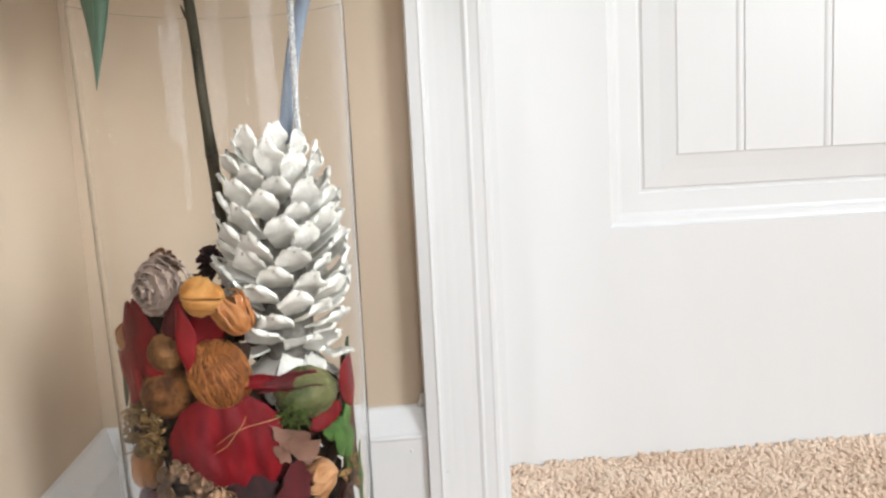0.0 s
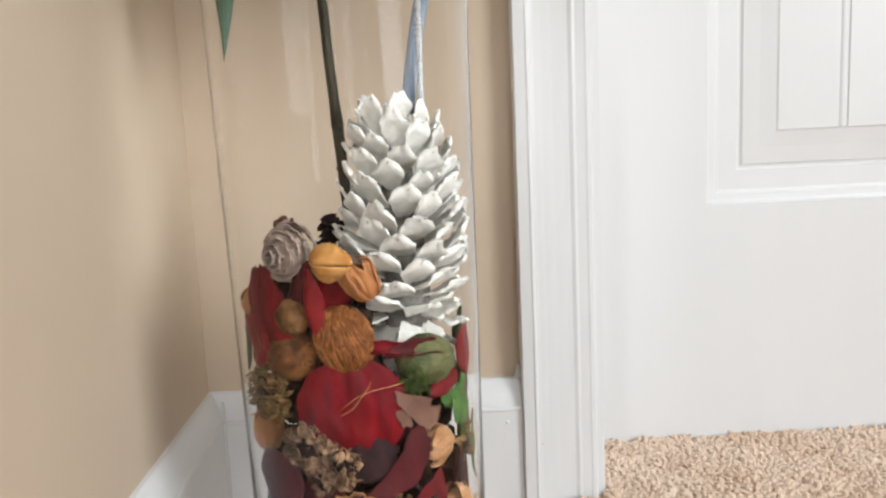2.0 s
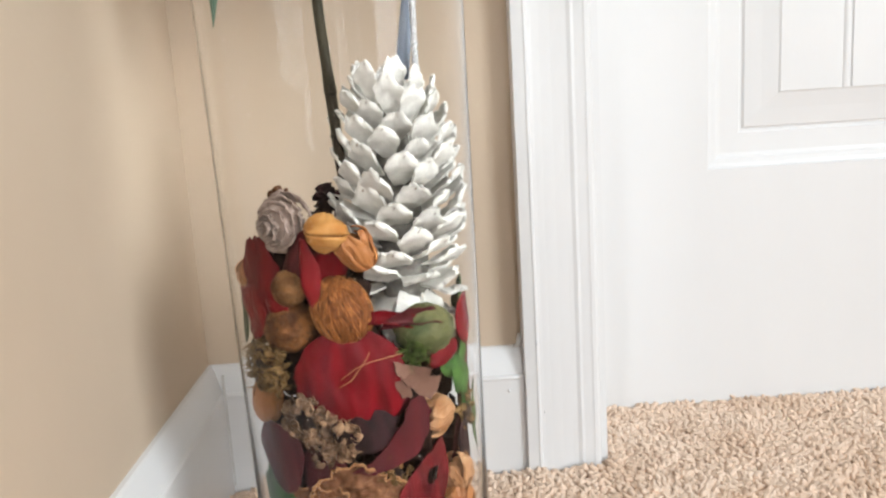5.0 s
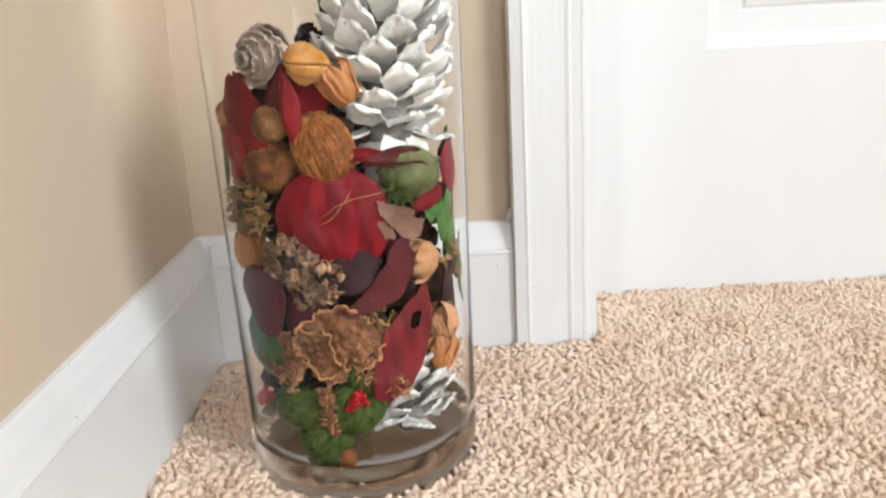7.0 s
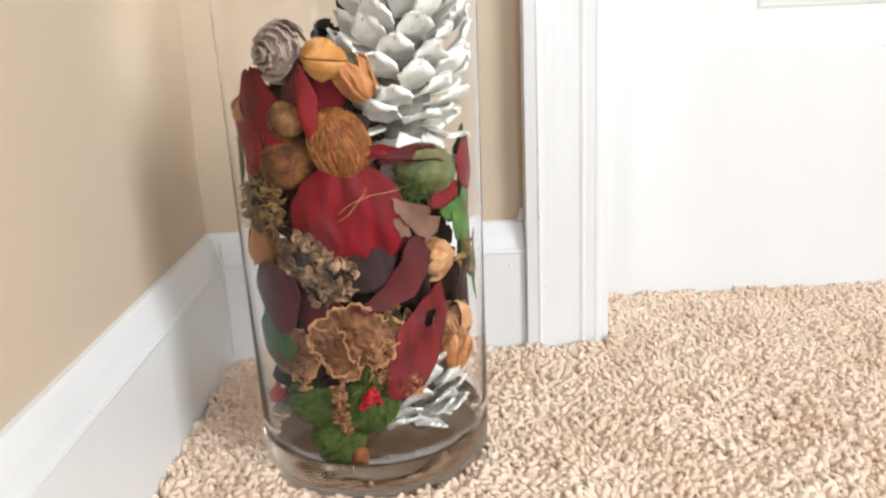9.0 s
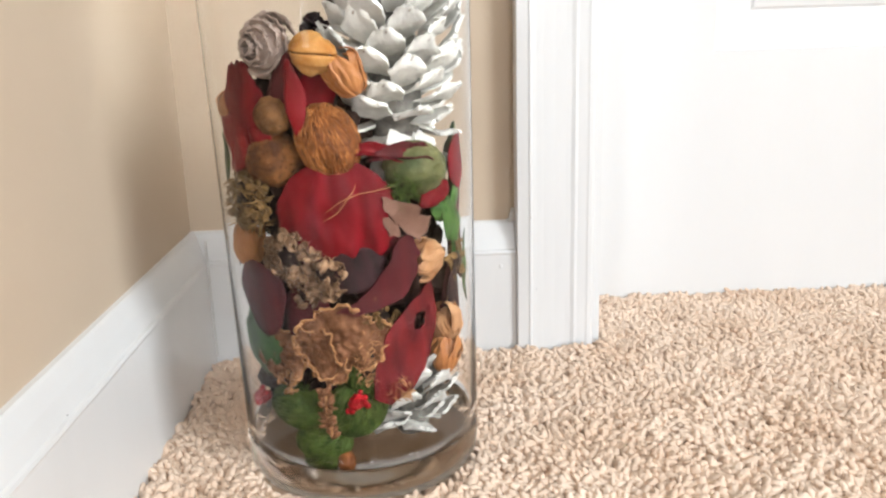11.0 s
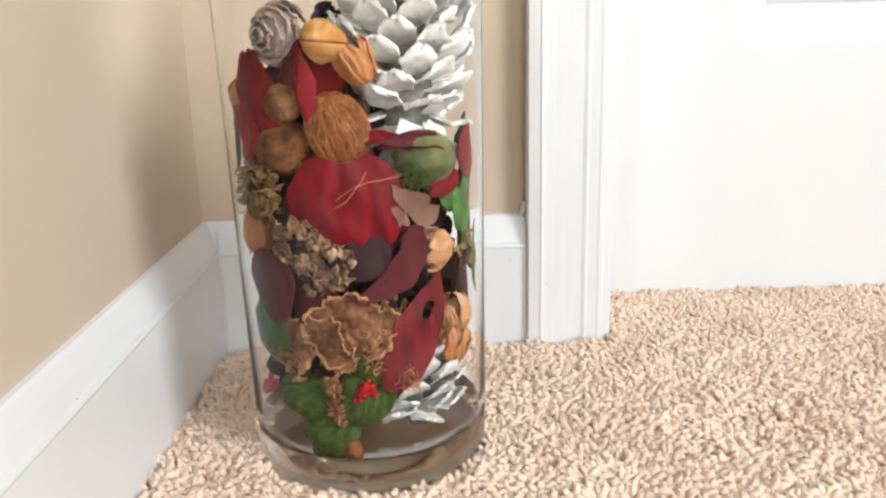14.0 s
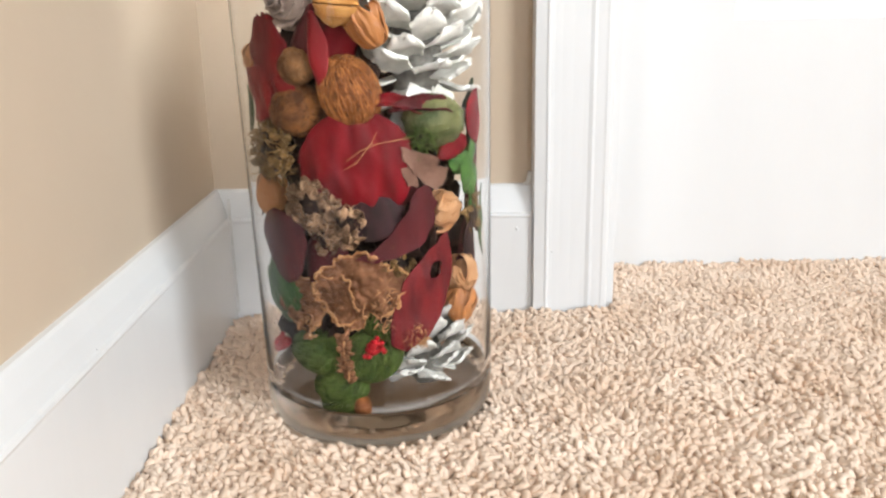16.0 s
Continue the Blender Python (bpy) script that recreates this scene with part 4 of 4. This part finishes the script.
# Crumpled brown bract with a pale ragged rim.
def ruffled_bract(label, theta, z, w, h, seed, inset=2.6, turn=0, tip=0, yaw=0):
    """A crumpled bract: a ruffled sheet with a jagged outline and a paler dry rim."""
    ob = holder("dried_bract", spot(theta, z, inset, turn, tip, yaw), label, "dried flower", POT)

    def fn(u, v):
        a = u * math.pi
        d = Vector((math.cos(a), math.sin(a), 0))
        edge = 1 + 0.30 * noise.noise(d * 1.6 + Vector((0, 0, seed))) + 0.16 * noise.noise(d * 7 + Vector((0, 0, seed))) * v ** 3
        x, y = d.x * v * edge * w / 2000, d.y * v * edge * h / 2000
        lift = 0.0048 * v * noise.noise(Vector((x * 110, y * 110, seed))) + 0.0022 * noise.noise(Vector((x * 300, y * 300, seed + 3)))
        lift += 0.0019 * v * v * math.sin(4 * a + seed) + 0.0012 * v ** 4 * noise.noise(d * 8 + Vector((0, 0, seed)))
        return x, y, lift - x * x / 0.119

    v, f = sheet_data(lambda u, q: fn(u, 0.02 + 0.93 * q), 72, 22, 0.0005)
    solid("sheet", v, f, BROWN, ob)
    v, f = sheet_data(lambda u, q: fn(u, 0.945 + 0.075 * q), 96, 2, 0.0008)
    solid("rim", v, f, BROWN_EDGE, ob, "pale frayed rim")
    return ob


ruffled_bract("brown crumpled bract with pale ragged rim", -5, 85, 45, 38, 4, 3.4, 10)
ruffled_bract("brown folded bract overlapping the crumpled one", -14, 80, 22, 27, 9, 3.0, 25, 0, -22)
ruffled_bract("small brown bract hanging over the green balls", -9, 71, 18, 17, 13, 4.5, 0)
bunch("dried_bract", "crumpled brown bracts of a dried flower", -7, 80, 30, 24, BROWN, 8, 14, 70, 9, 6)
tuft("dried_bract", "ragged brown bract beside the leaf", 8.5, 75, 10, 28, BROWN_EDGE, 220, 0.26, 72, 3.5, 6, "dried flower", 3.5)
ruffled_bract("brown wilted petal with a dry rim at the glass", -34, 75, 25, 26, 17, 4.0, -20)
bunch("dried_flower", "brown wilted flower at the glass", -37, 72, 24, 22, BROWN, 7, 30, 73, 6, 7)
bunch("dried_flower", "small brown wilted flower with pale edges", -32, 62, 14, 13, BROWN_EDGE, 4, 22, 74, 4, 6)
bunch("dried_flower", "dark brown dried heads between leaves", 15.5, 95, 19, 25, STRAW, 5, 40, 75, 8, 9)
# Bottom layer.
fibre_ball("moss_ball", "olive green ball wound with fibres", -33, 45, 33, 22, MOSS_CORE, MOSS, 11, -14, 800, "moss ball", 1.6)
fibre_ball("moss_ball", "bright olive ball wound with fibres", 0.5, 45, 33, 29, MOSS_CORE, MOSS, 14, 18, 800, "moss ball", 0.5)
fibre_ball("moss_ball", "dark green fibre ball on the vase floor", -20, 26.5, 31, 21, MOSS_CORE, MOSS, 13, 0, 800, "moss ball", 1.2)
fibre_ball("moss_ball", "green fibre ball behind the leaf", 9, 63, 24, 24, MOSS_CORE, MOSS, 15, 10, 800, "moss ball", 0.4)


def berry(theta, z, w, h, inset, label):
    ob = holder("berry", spot(theta, z, inset), label, "berry", POT)
    rb, out = random.Random(int(z)), []
    for i in range(40):
        p = Vector((rb.gauss(0, 0.21) * w / 1000, rb.gauss(0, 0.21) * h / 1000, rb.gauss(0, 0.2) * w / 1000))
        out.append(moved(ball_data(0.0016, 0.0016, 0.0016, 0.2, 100, i, 8, 6), Matrix.Translation(p)))
    v, f = merge(out)
    solid("drupelets", v, f, BERRY, ob)
    v, f = ball_data(w / 3000, h / 3000, w / 3000, 0.3, 120, 2, 14, 10)
    solid("heart", v, f, BERRY, ob)


berry(1.8, 53.5, 12, 10, 2.5, "bright red berry on a green ball")
berry(-58, 46, 9, 8, 4, "dull red berry at the glass")
v, f = ball_data(0.0048, 0.0036, 0.004, 0.25, 90, 5, 14, 10)
seed_ob = solid("seed", v, f, FIBRE_DARK)
seed_ob.matrix_world = spot(-6, 19.5, 8)
tagged(seed_ob, "dark brown seed on the vase floor", "seed", POT)

frond = holder("fern_frond", spot(-11.8, 48, 1.6, 6), "small tan dried fern frond", "dried fern", POT)
v, f = tube_data([(0.0006 * math.sin(i), 0.013 - 0.0026 * i, 0) for i in range(11)], [0.0006] * 11, 5)
solid("stalk", v, f, BROWN_EDGE, frond)
rnd = random.Random(23)
for i in range(11):
    for side in (1, -1):
        ln = rnd.uniform(0.0030, 0.0062)
        v, f = petal_data(0.0030, ln * 1.25, 0.0010, 0.0012, 0.7, 0.0009, i * 2 + side, 0.7, 0.0004, 0, 5, 7)
        m = Matrix.Translation((side * ln * 0.34, 0.012 - 0.0024 * i, rnd.uniform(-0.001, 0.001))) @ pose(0, 0, 0, rnd.uniform(-40, 40), rnd.uniform(-40, 40), side * rnd.uniform(100, 140))
        solid("leaflet", v, f, BROWN, frond, at=m)

for k, (th, z, pts) in enumerate(((2, 155, ((-9, -8), (-3, -5), (1, 0), (5, 5), (7, 9))), (5, 156, ((-11, -5), (-4, 0), (4, 3), (12, 4), (20, 5))))):
    v, f = tube_data([(x / 1000, y / 1000, -(x / 1000) ** 2 / 0.12) for x, y in pts], [0.00013] * len(pts), 5)
    ob = solid("straw_strand", v, f, GRASS)
    ob.matrix_world = spot(th, z, 0.9)
    tagged(ob, "thin straw coloured strand on the red petal", "straw", POT)

# Mixed pieces that fill the heart of the vase; near-black colour paints the gaps' shade.
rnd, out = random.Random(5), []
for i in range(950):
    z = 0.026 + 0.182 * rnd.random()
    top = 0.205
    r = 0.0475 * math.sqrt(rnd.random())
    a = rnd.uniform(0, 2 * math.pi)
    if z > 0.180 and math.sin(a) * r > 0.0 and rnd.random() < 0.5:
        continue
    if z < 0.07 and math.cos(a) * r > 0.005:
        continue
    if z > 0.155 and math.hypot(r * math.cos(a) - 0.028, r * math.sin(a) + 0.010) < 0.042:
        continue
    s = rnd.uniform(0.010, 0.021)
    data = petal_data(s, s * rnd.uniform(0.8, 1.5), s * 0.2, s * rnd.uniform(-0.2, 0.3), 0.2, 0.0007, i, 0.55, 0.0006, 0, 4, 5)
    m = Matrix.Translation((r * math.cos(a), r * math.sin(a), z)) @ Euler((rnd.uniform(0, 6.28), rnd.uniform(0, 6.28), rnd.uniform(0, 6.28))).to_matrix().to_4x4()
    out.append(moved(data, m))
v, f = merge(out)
fill = solid("potpourri_filling", v, f, GAP_SHADE)
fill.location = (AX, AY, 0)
tagged(fill, "dried petals and leaves inside the vase, near black for the shade in gaps", "potpourri", POT, "stuff")

# ---- stems ----
stem = holder("twig_stem", Matrix.Translation((0.1275, -0.175, 0.24)), "olive brown artificial flower stem standing in the vase", "stem")
low = [(0.0008, 0, 0.004), (0.0004, 0, 0.008), (-0.0002, 0, 0.0137), (-0.0010, 0, 0.030), (-0.0022, 0, 0.0485)]
v, f = tube_data(low, [0.0026, 0.0027, 0.0027, 0.0028, 0.0030], 10)
solid("stem_foot", v, f, STEM, stem)
up = [(-0.0021, 0, 0.0475), (-0.0030, 0, 0.060), (-0.0045, 0, 0.082), (-0.0056, 0, 0.1052), (-0.0067, 0, 0.120), (-0.0082, 0.0005, 0.135), (-0.0112, 0.001, 0.160), (-0.016, 0.002, 0.20)]
v, f = tube_data(up, [0.0033, 0.0027, 0.0026, 0.0026, 0.0027, 0.0026, 0.0025, 0.0024], 10)
solid("stem_shaft", v, f, STEM_TOP, stem)
for z, x in ((0.0480, -0.0021), (0.0262, -0.0008)):
    v, f = tube_data([(x, 0, z - 0.0012), (x, 0, z), (x, 0, z + 0.0012)], [0.0030, 0.0035, 0.0030], 10)
    solid("node", v, f, STEM, stem)
v, f = tube_data([(-0.0062, 0, 0.112), (-0.0092, 0, 0.1165), (-0.0112, 0, 0.122)], [0.0010, 0.0008, 0.0004], 6)
solid("thorn", v, f, STEM, stem)

# Unseen blades above the rim, added to block window light from the wall corner.
rnd = random.Random(17)
for i in range(180):
    z, a = 0.168 + 0.0021 * i, i * 2.4
    r = 0.03 + 0.13 * rnd.random()
    v, f = petal_data(0.034, 0.085, 0.004, 0.006, 0.05, 0.0006, i, 0.9, 0.0005, 0, 5, 8)
    m = Matrix.Translation((0.090 + r * math.cos(a), -0.050 + r * math.sin(a) * 0.8, z + 0.045)) @ Matrix.Rotation(a - math.pi / 2, 4, "Z") @ pose(0, 0, 0, 40 + 40 * rnd.random(), 0, 0)
    solid("leaf_blade", v, f, LEAF, stem, at=m)
# Unseen stem end, added to carry the shading blades.
v, f = tube_data([(-0.016, 0.002, 0.20), (-0.024, 0.004, 0.32), (-0.020, 0.004, 0.44)], [0.0024, 0.0020, 0.0012], 8)
solid("stem_tip", v, f, STEM_TOP, stem)

leaf = holder("hanging_leaf", Matrix.Translation((0.0660, -0.150, 0.374)), "grey green pointed artificial leaf hanging at the rim", "leaf")
def blade(u, v):
    wide = min(v / 0.72, 1) ** 1.1 * (1 if v < 0.72 else math.sqrt(max(1 - ((v - 0.72) / 0.285) ** 2, 0.01)))
    return u * 0.0112 * wide, 0.004 * u * u * wide + 0.0015 * math.sin(v * 5), -0.051 + 0.097 * v
v, f = sheet_data(lambda u, q: (blade(u, q)[0] + 0.0028 * math.sin(q * 3.2) - 0.0012, blade(u, q)[1], blade(u, q)[2]), 8, 18, 0.0005)
solid("blade", v, f, LEAF, leaf)
v, f = tube_data([(0.0028 * math.sin(q * 3.2) - 0.0012, -0.0006, -0.050 + 0.096 * q) for q in [i / 10 for i in range(11)]], [0.0002 + 0.00004 * i for i in range(11)], 5)
solid("midrib", v, f, LEAF, leaf)

spray = holder("ribbon_pick", Matrix.Translation((0.1630, -0.170, 0.296)), "blue grey satin ribbon with a silver glitter stem", "ribbon")
def ribbon(u, v):
    x = -0.0012 + 0.0150 * v ** 1.6 + 0.0006 * math.sin(v * 5)
    return x + u * (0.0034 + 0.0004 * v), 0.003 * v + 0.0012 * u * u + 0.0012 * math.sin(v * 3), 0.074 * v - 0.004
v, f = sheet_data(ribbon, 8, 16, 0.0004)
solid("satin_ribbon", v, f, RIBBON, spray)
v, f = tube_data([(0.0058 + 0.0001 * i, -0.003, 0.010 * i - 0.006) for i in range(9)], [0.0014 * (1 + 0.15 * math.sin(i * 2.1)) for i in range(9)], 10)
solid("glitter_stem", v, f, GLITTER, spray, "silver glitter stem")
rnd, out = random.Random(8), []
for i in range(420):
    z, a = rnd.uniform(-0.005, 0.074), rnd.uniform(0, 2 * math.pi)
    s = rnd.uniform(0.00025, 0.0005)
    m = Matrix.Translation((0.0058 + z * 0.01 + 0.0015 * math.cos(a), -0.003 + 0.0015 * math.sin(a), z)) @ Euler((rnd.uniform(0, 6), rnd.uniform(0, 6), 0)).to_matrix().to_4x4()
    out.append(moved(([(-s, -s, 0), (s, -s, 0), (s, s, 0), (-s, s, 0), (0, 0, s * 0.5)], [(0, 1, 4), (1, 2, 4), (2, 3, 4), (3, 0, 4), (3, 2, 1, 0)]), m))
v, f = merge(out)
tagged(solid("glitter_flakes", v, f, GLITTER, spray, smooth=False), kind="stuff")

# ---- small marks on the trim ----
def mark(name, p, r, material, label, squash=0.4, axis="y"):
    v, f = ball_data(r, r * 1.2, r * squash if axis == "y" else r, 0.3, 90, int(p[0] * 5000), 10, 8)
    m = Matrix.Translation(p) @ (pose(0, 0, 0, 90) if axis == "y" else pose(0, 0, 0, 90, 0, 90))
    ob = solid(name, v, f, material)
    ob.matrix_world = m
    return tagged(ob, "", "", "", "structure")


mark("paint_drip", (0.2236, -0.0122, 0.0623), 0.0011, PAINT, "", 0.6)
mark("paint_chip", (0.2453, -0.0172, 0.0990), 0.0010, PAINT, "")
mark("nail_mark", (0.2490, -0.0148, 0.0445), 0.0003, HOLE, "")
mark("nail_mark", (0.2790, -0.0118, 0.0125), 0.0005, HOLE, "")
mark("nail_mark", (0.2865, -0.0118, 0.2600), 0.0006, CAULK, "")
mark("nail_mark", (0.0108, -0.2595, 0.0755), 0.00022, HOLE, "", 0.6, "x")

# ---- carpet pile ----
def pile(name, x0, x1, y0, y1, step, seed, keep):
    """Twisted yarn ends, bent over, in one mesh."""
    rs = np.random.RandomState(seed)
    gx, gy = np.meshgrid(np.arange(x0, x1, step), np.arange(y0, y1, step))
    px = gx.ravel() + rs.uniform(-0.5, 0.5, gx.size) * step
    py = gy.ravel() + rs.uniform(-0.5, 0.5, gx.size) * step
    ok = keep(px, py)
    px, py = px[ok], py[ok]
    n = len(px)
    # Broad waves in the lie of the yarn.
    flow = 2.2 * np.sin(px * 31 + 1.3 * np.sin(py * 23)) + 1.7 * np.sin(py * 37 + px * 11)
    az = flow + rs.normal(0, 1.1, n)
    lean = np.clip(rs.normal(0.80, 0.36, n), 0.05, 1.4)
    rad = rs.uniform(0.0015, 0.0023, n)
    length = rs.uniform(0.0060, 0.0098, n)
    deep = 0.0016 * np.sin(px * 95 + 3 * np.sin(py * 71)) * np.sin(py * 113 + 2 * np.sin(px * 47)) - 0.0006 + rs.normal(0, 0.0004, n)
    # Tufts that have sunk into the pile, in loose clusters.
    sunk = np.sin(px * 310 + 5 * np.sin(py * 190)) * np.sin(py * 290 + 4 * np.sin(px * 230)) > 0.80
    deep = deep - 0.0021 * sunk
    sides, rings = 5, 5
    verts = np.zeros((n, rings * sides + 1, 3))
    hx, hy = np.cos(az), np.sin(az)
    for r in range(rings):
        f = r / (rings - 1) * 0.94
        bend = lean * f ** 1.2
        cx = px + hx * length * np.sin(bend) * f
        cy = py + hy * length * np.sin(bend) * f
        cz = -0.0055 + deep + length * np.cos(bend) * f * 0.92
        k = rad * (0.85, 1.0, 1.12, 1.05, 0.62)[r]
        tz, th = np.cos(bend * 1.3), np.sin(bend * 1.3)
        for s in range(sides):
            a = 2 * math.pi * s / sides + f * 2.0
            u, w = math.cos(a) * (1 + 0.22 * (s % 2)), math.sin(a) * (1 + 0.22 * (s % 2))
            verts[:, r * sides + s, 0] = cx + k * (u * hx * tz - w * hy)
            verts[:, r * sides + s, 1] = cy + k * (u * hy * tz + w * hx)
            verts[:, r * sides + s, 2] = cz - k * u * th
    bend = lean
    verts[:, -1, 0] = px + hx * length * np.sin(bend)
    verts[:, -1, 1] = py + hy * length * np.sin(bend)
    verts[:, -1, 2] = -0.0055 + deep + length * np.cos(bend) * 0.95
    one = []
    for r in range(rings - 1):
        for s in range(sides):
            a, b = r * sides + s, r * sides + (s + 1) % sides
            one += [(a, b, b + sides), (a, b + sides, a + sides)]
    top = (rings - 1) * sides
    one += [(top + s, top + (s + 1) % sides, rings * sides) for s in range(sides)]
    faces = (np.array(one)[None] + (np.arange(n) * (rings * sides + 1))[:, None, None]).reshape(-1, 3)
    me = bpy.data.meshes.new(name)
    me.vertices.add(n * (rings * sides + 1))
    me.vertices.foreach_set("co", verts.reshape(-1))
    me.loops.add(faces.size)
    me.loops.foreach_set("vertex_index", faces.reshape(-1).astype(np.int32))
    me.polygons.add(len(faces))
    me.polygons.foreach_set("loop_start", np.arange(0, faces.size, 3, dtype=np.int32))
    me.polygons.foreach_set("use_smooth", np.ones(len(faces), bool))
    me.update()
    me.validate()
    me.materials.append(YARN)
    ob = new(name, me)
    return tagged(ob, "beige twisted pile carpet with flecks of tan", "carpet", "", "stuff")


def near_floor(x, y):
    vase_gap = np.hypot(x - AX, y - AY) > 0.0655
    trim = ~((x < 0.0128) | ((y > -0.0135) & (x < 0.235)) | ((y > -0.0175) & (x < 0.2995)))
    return vase_gap & trim & (y < 0.0965)


pile("carpet", 0.012, 0.70, -0.34, 0.098, 0.0027, 4, near_floor)
pile("carpet", 0.70, 2.23, -0.60, -0.02, 0.011, 5, lambda x, y: x > 0)
